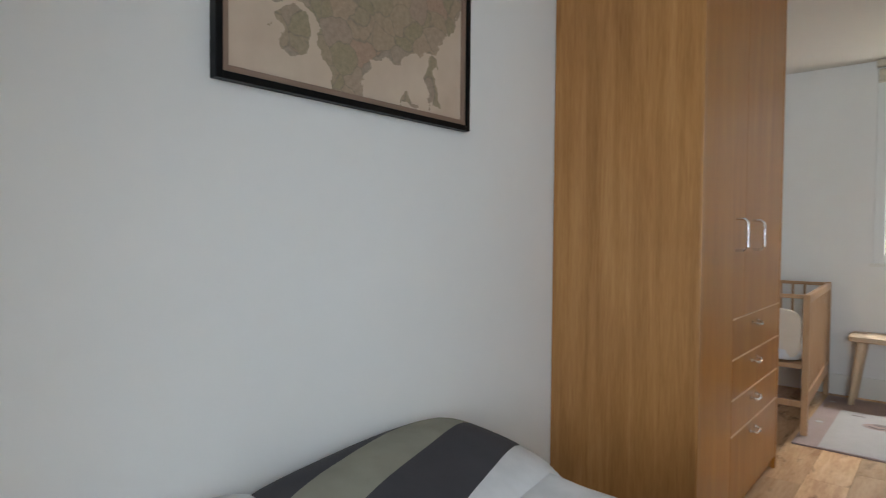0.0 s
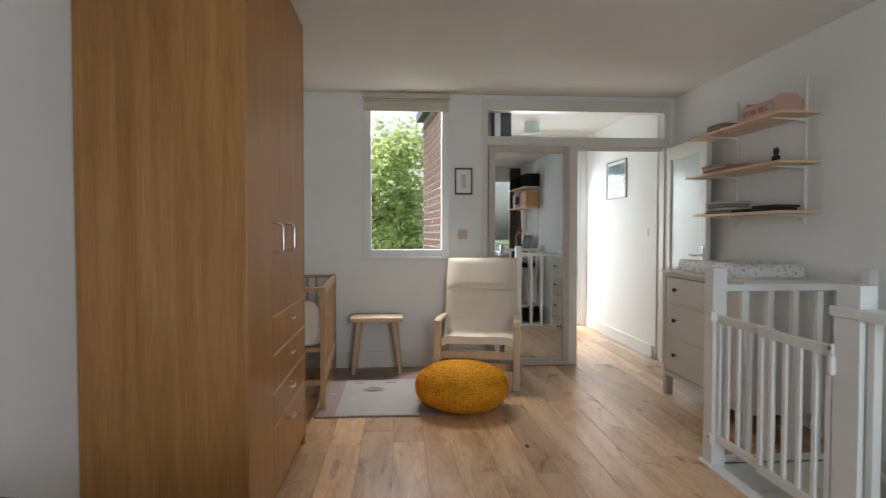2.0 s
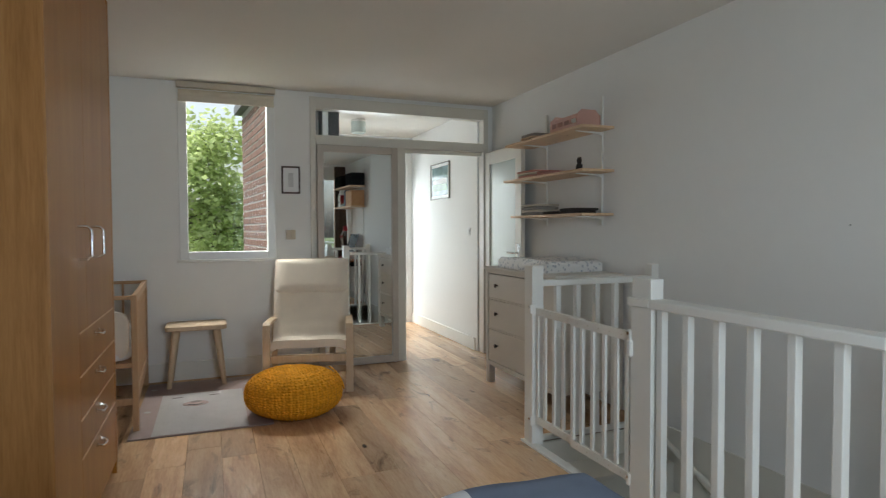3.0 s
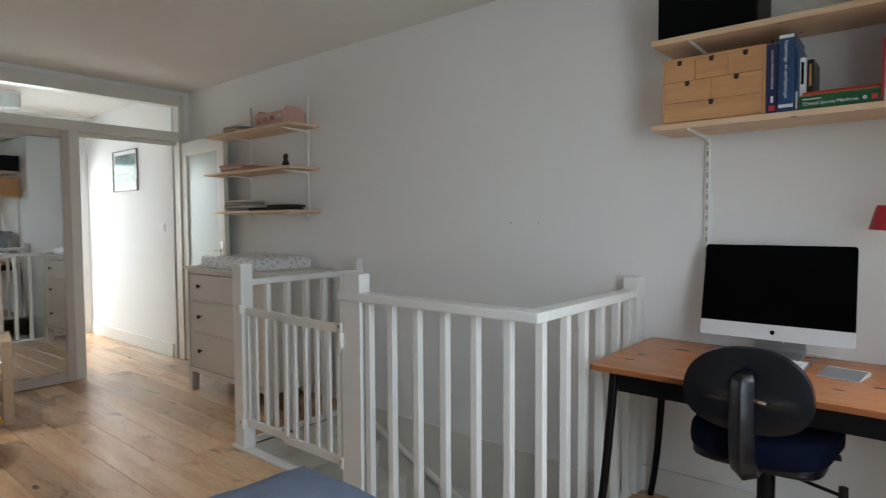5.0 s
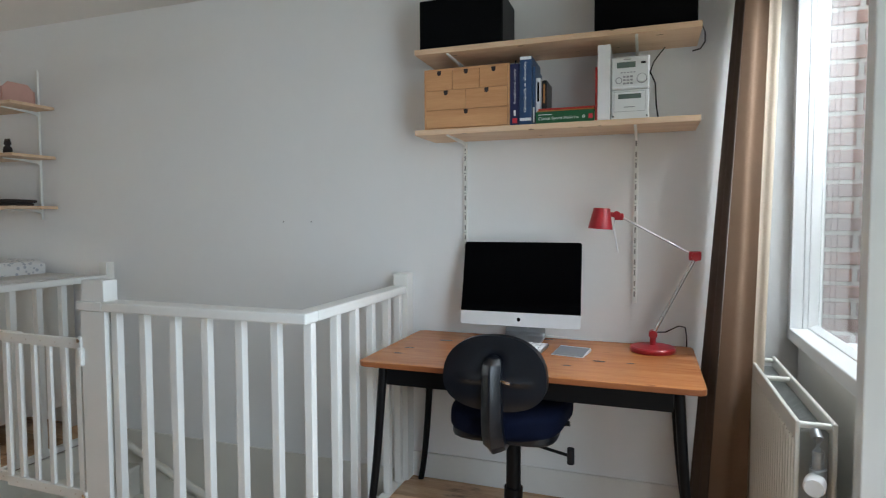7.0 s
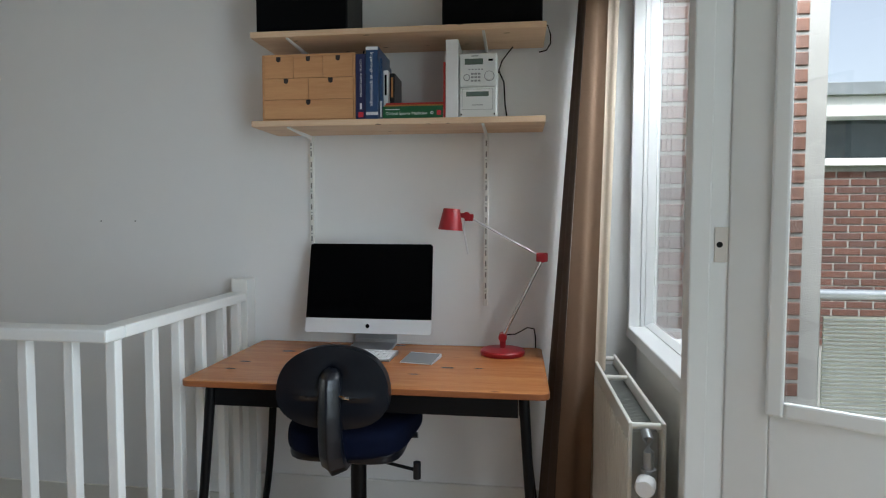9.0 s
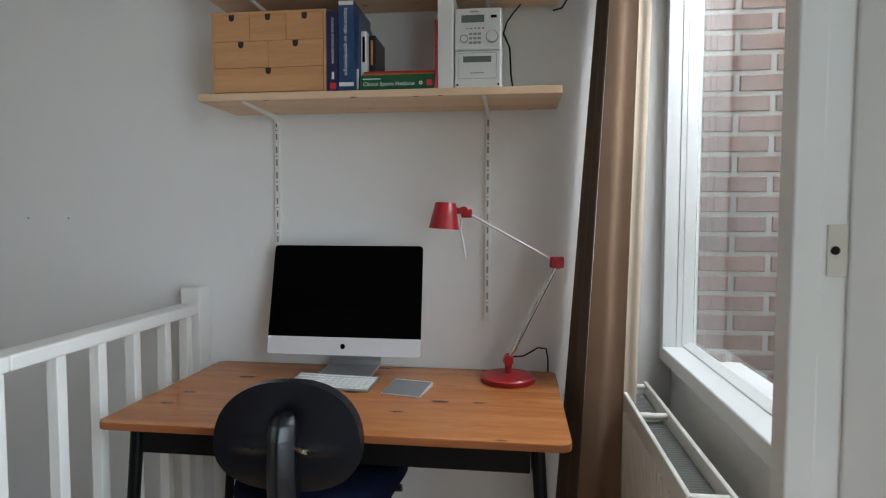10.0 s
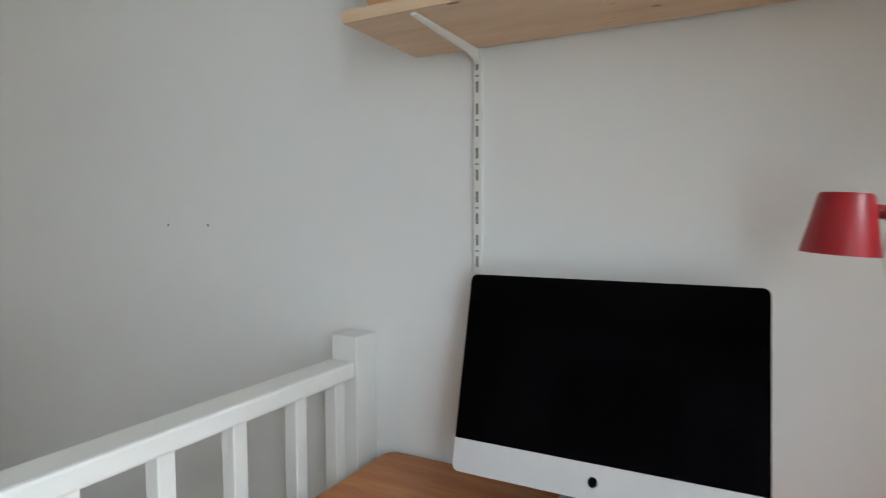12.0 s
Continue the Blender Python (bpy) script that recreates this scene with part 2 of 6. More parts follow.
M_DESK = wood("antique_pine", (0.27, 0.080, 0.022), (0.42, 0.150, 0.043), (0.53, 0.220, 0.072), "y", 0.27, 12, 1.2, (4.2, 0.15, 0.5), False, 0.08, 0.0, 0.3)
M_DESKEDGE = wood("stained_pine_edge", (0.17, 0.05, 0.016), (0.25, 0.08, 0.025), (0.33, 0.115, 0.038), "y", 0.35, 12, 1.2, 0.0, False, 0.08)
M_PINE = wood("pale_pine", (0.60, 0.39, 0.235), (0.70, 0.49, 0.315), (0.77, 0.575, 0.395), "y", 0.5, 11, 1.5, (9.0, 0.13, 0.5), True, 0.1)
M_BIRCH = wood("birch", (0.46, 0.33, 0.21), (0.57, 0.43, 0.29), (0.64, 0.50, 0.35), "z", 0.45, 9, 1.6, 0.0, True, 0.06)
M_BEECH = wood("beech_cot", (0.36, 0.20, 0.10), (0.46, 0.28, 0.15), (0.54, 0.35, 0.20), "z", 0.45, 9, 1.6, 0.0, True, 0.06)
M_BOXWOOD = wood("light_plywood", (0.49, 0.235, 0.10), (0.58, 0.30, 0.135), (0.65, 0.365, 0.175), "y", 0.5, 10, 1.3, 0.0, True, 0.06)
M_BLACK = plain("black_steel", (0.003, 0.003, 0.0035), 0.42, var=0.1, spec=0.18)
M_PLASTIC = plain("black_plastic", (0.004, 0.005, 0.008), 0.30, var=0.12, spec=0.42, grain=0.15, gscale=260)
M_NAVY = plain("navy_fabric", (0.003, 0.005, 0.017), 0.95, var=0.2, spec=0.1, scale=12, grain=0.8, gscale=420)
M_SCREEN = plain("black_screen", (0.0012, 0.0012, 0.0016), 0.08, var=0.0, spec=0.05)
M_ALU = plain("brushed_aluminium", (0.50, 0.50, 0.51), 0.34, 1.0, var=0.03, scale=10, grain=0.1, gscale=500)
M_ALUW = plain("pale_aluminium", (0.72, 0.72, 0.73), 0.38, 0.25, var=0.02, scale=10)
M_CHROME = plain("chrome", (0.75, 0.75, 0.75), 0.12, 1.0, var=0.02)
M_ARM = plain("satin_lamp_arm", (0.62, 0.62, 0.63), 0.32, 0.7, var=0.03)
M_STEEL = plain("galvanised_steel", (0.42, 0.44, 0.45), 0.4, 0.9, var=0.12, scale=14)
M_RED = plain("red_lacquer", (0.33, 0.010, 0.017), 0.36, var=0.06, scale=6)
M_KEY = plain("white_keys", (0.84, 0.84, 0.84), 0.5, var=0.01)
M_RAD = plain("radiator_enamel", (0.76, 0.74, 0.68), 0.35, var=0.02)
M_FIN = plain("grey_convector", (0.36, 0.37, 0.35), 0.5, var=0.1)
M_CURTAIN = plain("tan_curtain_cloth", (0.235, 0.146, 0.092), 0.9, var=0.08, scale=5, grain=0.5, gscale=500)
# the same tan cloth again, window light and then shade put into its colour
M_CURTAIN_LIT = plain("lit_curtain_edge", (0.60, 0.50, 0.39), 0.9, var=0.06, scale=5, grain=0.5, gscale=500)
M_CURTAIN_SHADED = plain("shaded_curtain_cloth", (0.085, 0.056, 0.040), 0.92, var=0.1, scale=5, grain=0.5, gscale=500)
M_CREAM = plain("cream_canvas", (0.74, 0.655, 0.55), 0.92, var=0.05, scale=7, grain=0.6, gscale=420)
M_BLIND = plain("cream_blind", (0.62, 0.56, 0.46), 0.85, var=0.04, grain=0.3)


def knit_mat(name, c):
    """Chunky knitted wool: rows of stitches with shaded valleys."""
    m, n, l, b = material(name, 0.95, 0.0, 0.2)
    v = coords(n, l, (1, 1, 1.35))
    vor = n.new("ShaderNodeTexVoronoi")
    vor.inputs["Scale"].default_value, vor.inputs["Randomness"].default_value = 46.0, 0.45
    l.new(v, vor.inputs["Vector"])
    big = noise_tex(n, l, v, 9, 4)
    col = ramp(n, l, big, [(0.3, tuple(k * 0.85 for k in c)), (0.7, tuple(k * 1.1 for k in c))])
    low = ramp(n, l, vor.outputs["Distance"], [(0.3, (1.05, 1.05, 1.05)), (0.8, (0.76, 0.68, 0.6))])
    l.new(mix(n, l, 1.0, col, low, "MULTIPLY"), b.inputs["Base Color"])
    inv = n.new("ShaderNodeMath")
    inv.operation = "SUBTRACT"
    inv.inputs[0].default_value = 1.0
    l.new(vor.outputs["Distance"], inv.inputs[1])
    bump(n, l, b, inv.outputs[0], 0.9, 0.012)
    return m


M_MUSTARD = knit_mat("mustard_wool", (0.88, 0.40, 0.025))
M_RUG = plain("mauve_brown_rug", (0.33, 0.25, 0.23), 0.97, var=0.13, scale=5, grain=0.9, gscale=320)
M_RUGW = plain("pale_rug_pile", (0.40, 0.375, 0.37), 0.97, var=0.07, scale=6, grain=0.9, gscale=320)
M_RUGD = plain("grey_rug_pile", (0.22, 0.19, 0.18), 0.97, var=0.1, scale=6, grain=0.9, gscale=320)
M_GREYW = plain("warm_white_lacquer", (0.66, 0.62, 0.56), 0.42, var=0.02, scale=4)
M_KNOB = plain("dark_bronze", (0.05, 0.04, 0.035), 0.35, 0.8)
M_BEDG = plain("charcoal_cotton", (0.052, 0.05, 0.058), 0.92, var=0.1, scale=9, grain=0.4, gscale=380)
M_BEDT = plain("taupe_cotton", (0.26, 0.25, 0.20), 0.92, var=0.06, scale=9, grain=0.4, gscale=380)
M_BEDW = plain("white_cotton", (0.72, 0.72, 0.73), 0.92, var=0.03, scale=9, grain=0.4, gscale=380)
M_BEDB = plain("slate_blue_cotton", (0.15, 0.18, 0.25), 0.92, var=0.08, scale=9, grain=0.4, gscale=380)
M_MIRROR = plain("mirror_silver", (0.78, 0.80, 0.79), 0.015, 1.0, var=0.0)
M_GLASS = glass_mat("window_glass")
M_GLASST = glass_mat("thin_clear_glass")
M_GLASST.node_tree.nodes["Principled BSDF"].inputs["IOR"].default_value = 1.12
M_FROST = plain("pale_obscure_glass", (0.60, 0.66, 0.63), 0.25, var=0.03, scale=3)
M_MORTAR = plain("mortar", (0.29, 0.285, 0.27), 0.95, var=0.1, scale=9, grain=0.6, gscale=90)


def brick_mat(name, a, b2, c):
    m, n, l, b = material(name, 0.9)
    info = n.new("ShaderNodeObjectInfo")
    v = coords(n, l, jitter=True)
    t = ramp(n, l, info.outputs["Random"], [(0.0, a), (0.5, b2), (1.0, c)])
    g = noise_tex(n, l, v, 26, 5, 0.7)
    sp = ramp(n, l, g, [(0.3, (0.65, 0.62, 0.6)), (0.7, (1.15, 1.12, 1.1))])
    l.new(mix(n, l, 1.0, t, sp, "MULTIPLY"), b.inputs["Base Color"])
    bump(n, l, b, g, 0.6, 0.004)
    return m


M_BRICK = brick_mat("red_brick", (0.165, 0.083, 0.062), (0.19, 0.105, 0.078), (0.14, 0.088, 0.073))

# ---- structure ----
XL, XR, YS, YF, H = -1.22, 2.52, -0.62, 5.42, 2.50
WX0, WX1, WY0, WY1 = 1.60, 2.52, 1.12, 3.10      # stairwell opening


def floor_slab():
    bm = bmesh.new()
    box((XL - 0.1, YS - 0.25, -0.26), (WX0, YF + 0.2, -0.018), bm=bm)
    box((0.85, YF + 0.2, -0.26), (WX0, 7.8, -0.018), bm=bm)
    box((WX0, YS - 0.25, -0.26), (XR + 0.1, WY0, -0.018), bm=bm)
    box((WX0, WY1, -0.26), (XR + 0.1, 7.8, -0.018), bm=bm)
    return solid("floor", bm, M_GAP, "oak plank floor with dark knots", "floor")


FLOOR = floor_slab()
bm = box((XL - 0.2, YS - 0.3, H), (XR + 0.2, YF + 0.16, H + 0.15))
box((0.70, YF + 0.16, H), (XR + 0.2, 7.9, H + 0.15), bm=bm)
solid("ceiling", bm, M_CEIL, "plain off-white painted ceiling", "ceiling")

solid("wall_west", box((XL - 0.2, YS - 0.2, -0.1), (XL, YF + 0.22, H)), M_WALL, "smooth white painted wall", "wall")
solid("wall_east", box((XR, YS - 0.06, -2.8), (XR + 0.2, YF + 0.1, H)), M_WALL, "smooth white painted wall with two drill holes", "wall")

# north wall, pierced by the window and the glazed partition
NX0, NX1, NZ0 = -0.395, 0.385, 1.01
bm = bmesh.new()
box((XL, YF, 0), (NX0, YF + 0.22, H), bm=bm)
box((NX0, YF, 0), (NX1, YF + 0.22, NZ0), bm=bm)
box((NX1, YF, 0), (0.69, YF + 0.22, H), bm=bm)
box((0.69, YF, 2.40), (2.46, YF + 0.10, H), bm=bm)
box((2.46, YF, 0), (XR, YF + 0.10, H), bm=bm)
solid("wall_north", bm, M_WALL, "white painted wall with a window opening", "wall")

# south wall: window by the corner and the open balcony doorway
SX = 1.44
bm = bmesh.new()
box((SX, YS - 0.2, 0), (XR, YS, 0.80), bm=bm)
box((XL, YS - 0.2, 2.30), (XR, YS, H), bm=bm)
box((XL, YS - 0.2, 0), (0.16, YS, 2.30), bm=bm)
solid("wall_south", bm, M_WALL, "white painted outer wall with window and door openings", "wall")

# hall beyond the partition
for k, (lo, hi) in enumerate((((2.40, YF + 0.10, -0.1), (2.60, 8.0, H)), ((0.845, YF + 0.225, -0.1), (0.90, 7.62, H)), ((0.845, 7.62, -0.1), (1.10, 7.80, H)), ((1.10, 7.62, 2.15), (2.40, 7.80, H)), ((2.31, 7.62, 0), (2.40, 7.80, 2.15)))):
    solid("wall_hall_%d" % (k + 1), box(lo, hi), M_WALL, "bright white painted hall wall", "wall")

# skirting
bm = bmesh.new()
box((XL, YF - 0.016, 0), (0.69, YF, 0.155), 0.004, bm)
box((XR - 0.016, YS, 0), (XR, WY0 - 0.04, 0.125), 0.004, bm)
box((2.384, YF + 0.15, 0), (2.40, 7.62, 0.13), 0.004, bm)
box((XL, YS, 0), (XL + 0.016, 2.2, 0.125), 0.004, bm)
box((XR - 0.016, 3.14, 0), (XR, YF, 0.125), 0.004, bm)
solid("baseboard", bm, M_WHITE, "white painted skirting board", "baseboard")


def frame_bars(bm, x0, x1, z0, z1, w, y0, y1, bev=0.004, axis="y"):
    """Four butted bars round an opening in an x-z plane."""
    box((x0, y0, z0), (x0 + w, y1, z1), bev, bm)
    box((x1 - w, y0, z0), (x1, y1, z1), bev, bm)
    box((x0 + w, y0 + 0.001, z1 - w), (x1 - w, y1 - 0.001, z1), bev, bm)
    box((x0 + w, y0 + 0.001, z0), (x1 - w, y1 - 0.001, z0 + w), bev, bm)
    return bm


def pane(name, lo, hi, parent, mat=None, label="clear glass pane"):
    ob = part(name, box(lo, hi), mat or M_GLASS, parent, label)
    ob.visible_shadow = False
    return ob


def north_window():
    w = thing("window_1", (0, YF, NZ0), "white framed window with a rolled cream blind", "window", kind="structure")
    bm = frame_bars(bmesh.new(), NX0, NX1, NZ0, 2.50, 0.068, YF - 0.014, YF + 0.09)
    part("window_frame", bm, M_WINFRAME, w)
    part("window_sill", box((NX0 - 0.02, YF - 0.03, NZ0 - 0.022), (NX1 + 0.02, YF - 0.001, NZ0 + 0.004), 0.004), M_WHITE, w)
    pane("pane", (NX0 + 0.06, YF + 0.04, NZ0 + 0.06), (NX1 - 0.06, YF + 0.046, 2.44), w, M_GLASST)
    b = thing("roller_blind", (0, YF - 0.03, 2.34), "rolled-up cream fabric blind above the window", "blind")
    part("cassette", box((NX0 - 0.005, YF - 0.065, 2.445), (NX1 + 0.005, YF - 0.002, 2.495), 0.006), M_BLIND, b)
    part("roll", rod((NX0 + 0.01, YF - 0.035, 2.40), (NX1 - 0.01, YF - 0.035, 2.40), 0.032, n=24), M_BLIND, b, smooth=True)
    part("cloth", box((NX0 + 0.01, YF - 0.060, 2.345), (NX1 - 0.01, YF - 0.055, 2.42), 0.002), M_BLIND, b)
    part("bottom_bar", box((NX0 + 0.008, YF - 0.066, 2.328), (NX1 - 0.008, YF - 0.048, 2.346), 0.004), M_BLIND, b)
    part("chain", sweep([(NX1 - 0.02, YF - 0.03, 2.40), (NX1 - 0.018, YF - 0.03, 1.6)], 0.002, 6), M_WHITE, b)


north_window()


def partition():
    """Post-and-rail frame with a transom light, a mirror panel and an open doorway."""
    w = thing("partition", (1.57, YF, 0), "cream painted partition with glazed transom and open doorway", "partition", kind="structure")
    bm = bmesh.new()
    y0, y1 = YF - 0.025, YF + 0.09
    box((0.69, y0, 0), (0.742, y1, 2.46), 0.004, bm)
    box((0.742, y0 + 0.002, 2.355), (2.41, y1, 2.46), 0.004, bm)
    box((0.742, y0 + 0.002, 2.035), (2.41, y1, 2.12), 0.004, bm)
    box((2.41, y0, 0), (2.46, y1, 2.46), 0.004, bm)
    box((1.50, y0 + 0.002, 0), (1.585, y1, 2.035), 0.004, bm)
    part("frame", bm, M_TRIM, w)
    part("back_panel", box((0.743, YF + 0.002, 0), (1.499, YF + 0.03, 2.034)), M_TRIM, w)
    pane("transom_pane", (0.735, YF + 0.03, 2.115), (2.415, YF + 0.036, 2.36), w, M_GLASST)
    part("door_stop", box((1.585, YF + 0.03, 2.0), (2.41, YF + 0.05, 2.035), 0.003), M_TRIM, w)
    m = thing("mirror", (1.121, YF - 0.048, 0), "tall mirror in a cream painted wooden frame", "mirror", rz=1.25)
    bm = bmesh.new()
    for lo, hi in (((-0.379, -0.019, 0.004), (-0.321, 0.012, 2.03)), ((0.321, -0.019, 0.004), (0.379, 0.012, 2.03)), ((-0.321, -0.017, 1.965), (0.321, 0.012, 2.03)), ((-0.321, -0.017, 0.004), (0.321, 0.012, 0.07))):
        box(lo, hi, 0.006, bm)
    # browner than the trim: a pinkish tint plus the frame's shade, both in this colour
    part("mirror_frame", bm, plain("tinted_shaded_cream_paint", (0.52, 0.46, 0.40), 0.45, var=0.05, scale=4), m, local=True)
    part("mirror_glass", box((-0.323, 0.002, 0.066), (0.323, 0.008, 1.968)), M_MIRROR, m, "clear silvered mirror glass", local=True)


partition()


def open_leaf():
    """Inner door, swung into the room and lying near the east wall."""
    d = thing("door_1", (2.425, YF - 0.03, 0.0), "open cream door with a tall pale glass panel", "door", kind="structure", rz=-2.5)
    L, T, Z = 0.80, 0.04, 2.02
    bm = bmesh.new()
    box((0, -L, 0.01), (T, -L + 0.12, Z), 0.003, bm)
    box((0, -0.10, 0.01), (T, 0, Z), 0.003, bm)
    box((0.001, -L + 0.12, Z - 0.12), (T - 0.001, -0.10, Z), 0.003, bm)
    box((0.001, -L + 0.12, 0.01), (T - 0.001, -0.10, 0.30), 0.003, bm)
    part("leaf", bm, M_TRIM, d, local=True)
    part("pane", box((0.016, -L + 0.115, 0.29), (0.024, -0.095, Z - 0.115)), M_FROST, d, "pale obscure glass panel", local=True)
    h = part("handle", sweep([(-0.002, -L + 0.06, 1.05), (-0.045, -L + 0.06, 1.05), (-0.05, -L + 0.075, 1.05), (-0.05, -L + 0.17, 1.052)], 0.008, 10), M_CHROME, d, "chrome lever handle", local=True, smooth=True)
    part("handle_plate", box((-0.006, -L + 0.04, 0.98), (0.0, -L + 0.08, 1.13), 0.003), M_CHROME, d, local=True)


open_leaf()


def hall_door():
    w = thing("window_2", (1.7, 7.65, 0.0), "glazed hall door with a white frame", "door", kind="structure")
    part("window_frame", frame_bars(bmesh.new(), 1.10, 2.31, 0.0, 2.15, 0.07, 7.64, 7.72), M_WINFRAME, w)
    part("mullion", box((1.68, 7.645, 0.07), (1.73, 7.715, 2.08), 0.004), M_WINFRAME, w)
    pane("pane", (1.16, 7.675, 0.06), (1.70, 7.681, 2.09), w)
    pane("pane", (1.71, 7.675, 0.06), (2.25, 7.681, 2.09), w)


hall_door()


def south_window():
    w = thing("window_3", (2.0, YS, 0.85), "white framed window beside the balcony door", "window", kind="structure")
    x1, z1 = XR - 0.045, 2.30
    bm = bmesh.new()
    box((x1, -0.606, 0.80), (XR, -0.563, z1), 0.002, bm)
    box((x1, -0.625, 0.80), (XR, -0.609, z1), 0.001, bm)
    box((x1 + 0.001, -0.676, 0.80), (XR, -0.627, z1), 0.001, bm)
    box((x1 + 0.008, -0.630, 0.80), (XR - 0.002, -0.600, z1 - 0.001), 0, bm)
    box((SX + 0.044, -0.676, z1 - 0.08), (x1, -0.60, z1), 0.004, bm)
    part("window_frame", bm, M_WINFRAME, w)
    part("window_sill", box((SX + 0.044, -0.676, 0.80), (x1, -0.560, 0.848), 0.005), M_WINFRAME, w)
    part("glazing_bead", prism([(-0.630, 0.8481), (-0.630, 0.853), (-0.655, 0.866), (-0.659, 0.866), (-0.659, 0.8481)], "x", SX + 0.045, x1 - 0.001, 0.001), M_WINFRAME, w)
    pane("pane", (SX + 0.044, -0.667, 0.849), (x1, -0.661, z1 - 0.07), w)
    part("apron", box((SX + 0.02, -0.619, 0.0), (XR - 0.02, -0.600, 0.80), 0.003), M_WHITE, w, "white painted panel under the window")


south_window()


def balcony_door():
    f = thing("door_frame", (1.44, -0.6, 0.0), "white painted frame of the balcony door", "door frame", kind="structure")
    bm = box((1.430, -0.549, 0.0), (1.484, -0.503, 2.30), 0.004)
    box((1.442, -0.72, 0.0), (1.484, -0.549, 2.30), 0.003, bm)
    part("post", bm, M_WINFRAME, f)
    part("jamb", box((0.16, -0.72, 0.0), (0.22, -0.55, 2.30), 0.004), M_WINFRAME, f)
    part("head", box((0.22, -0.72, 2.22), (1.430, -0.56, 2.30), 0.004), M_WINFRAME, f)
    p = part("strike_plate", box((1.4385, -0.590, 1.190), (1.4425, -0.560, 1.272), 0.001), M_GREYW, f, "painted metal strike plate")
    part("keyhole", rod((1.4372, -0.571, 1.231), (1.4400, -0.571, 1.231), 0.0070, n=14), M_BLACK, p)
    d = thing("door_2", (1.436, -0.590, 0.0), "white balcony door with a glass pane, standing open outward", "door", kind="structure", rz=61.0)
    L, T, Z, ZB = 0.80, 0.045, 2.20, 0.862
    bm = bmesh.new()
    box((-0.092, -T, 0.02), (0, 0, Z), 0.004, bm)
    box((-L, -T, 0.02), (-L + 0.10, 0, Z), 0.004, bm)
    box((-L + 0.10, -T + 0.001, Z - 0.10), (-0.092, -0.001, Z), 0.004, bm)
    box((-L + 0.10, -T + 0.001, 0.02), (-0.092, -0.001, ZB), 0.004, bm)
    part("leaf", bm, M_WINFRAME, d, local=True)
    bm = frame_bars(bmesh.new(), -L + 0.09, -0.086, ZB - 0.012, Z - 0.088, 0.036, -0.001, 0.016, 0.006)
    part("glazing_bead", bm, M_WINFRAME, d, local=True)
    ob = part("pane", box((-L + 0.10, -T / 2 - 0.003, ZB), (-0.092, -T / 2 + 0.003, Z - 0.10)), M_GLASS, d, "clear glass pane", local=True)
    ob.visible_shadow = False


balcony_door()


def stairs():
    """Stairwell lining, winding treads going down, stringer and handrail."""
    bm = bmesh.new()
    box((WX0 - 0.12, WY0 - 0.1, -2.8), (WX0 + 0.0, WY1 + 0.1, -0.02), bm=bm)
    box((WX0, WY0 - 0.12, -2.8), (XR, WY0 - 0.0, -0.02), bm=bm)
    box((WX0, WY1 + 0.0, -2.8), (XR, WY1 + 0.12, -0.02), bm=bm)
    box((WX0 - 0.12, WY0 - 0.1, -2.9), (XR, WY1 + 0.1, -2.8), bm=bm)
    solid("wall_stairwell", bm, M_WALL, "white painted stairwell walls", "wall")
    s = thing("staircase", (2.06, 2.1, -2.8), "cream painted closed staircase going down", "staircase", kind="structure")
    for k in range(7):
        z = -0.18 * (k + 1)
        y1 = WY1 - 0.0 - 0.24 * k
        part("tread", box((WX0 + 0.03, y1 - 0.26, z - 0.03), (XR - 0.03, y1, z), 0.006), M_TRIM, s)
        part("riser", box((WX0 + 0.03, y1 - 0.012, z), (XR - 0.03, y1, z + 0.15), 0.0), M_TRIM, s)
    bm = prism([(WY1, 0.02), (WY1, -0.30), (WY0 + 0.02, -1.55), (WY0 + 0.02, -1.05)], "x", XR - 0.028, XR - 0.002)
    part("stringer", bm, M_TRIM, s, "cream stringer board along the wall")
    part("handrail", sweep([(XR - 0.07, 3.02, 0.0), (XR - 0.07, 2.42, -0.24), (XR - 0.07, 1.4, -0.66)], 0.022, 12), M_TRIM, s, "rounded cream handrail", smooth=True)
    part("fascia", box((XR - 0.012, WY0, -0.32), (XR - 0.001, WY1, 0.018), 0.002), M_TRIM, s, "cream floor-edge board on the wall")
    bm = box((WX0 - 0.045, WY0 - 0.03, -0.02), (WX0 + 0.012, WY1 + 0.0, 0.012), 0.004)
    box((WX0 + 0.012, WY0 - 0.03, -0.02), (XR, WY0 + 0.012, 0.012), 0.004, bm)
    box((WX0 + 0.012, WY1 - 0.012, -0.02), (XR, WY1 + 0.02, 0.012), 0.004, bm)
    part("floor_edging", bm, M_WHITE, s, "white edging strip round the stairwell")


stairs()


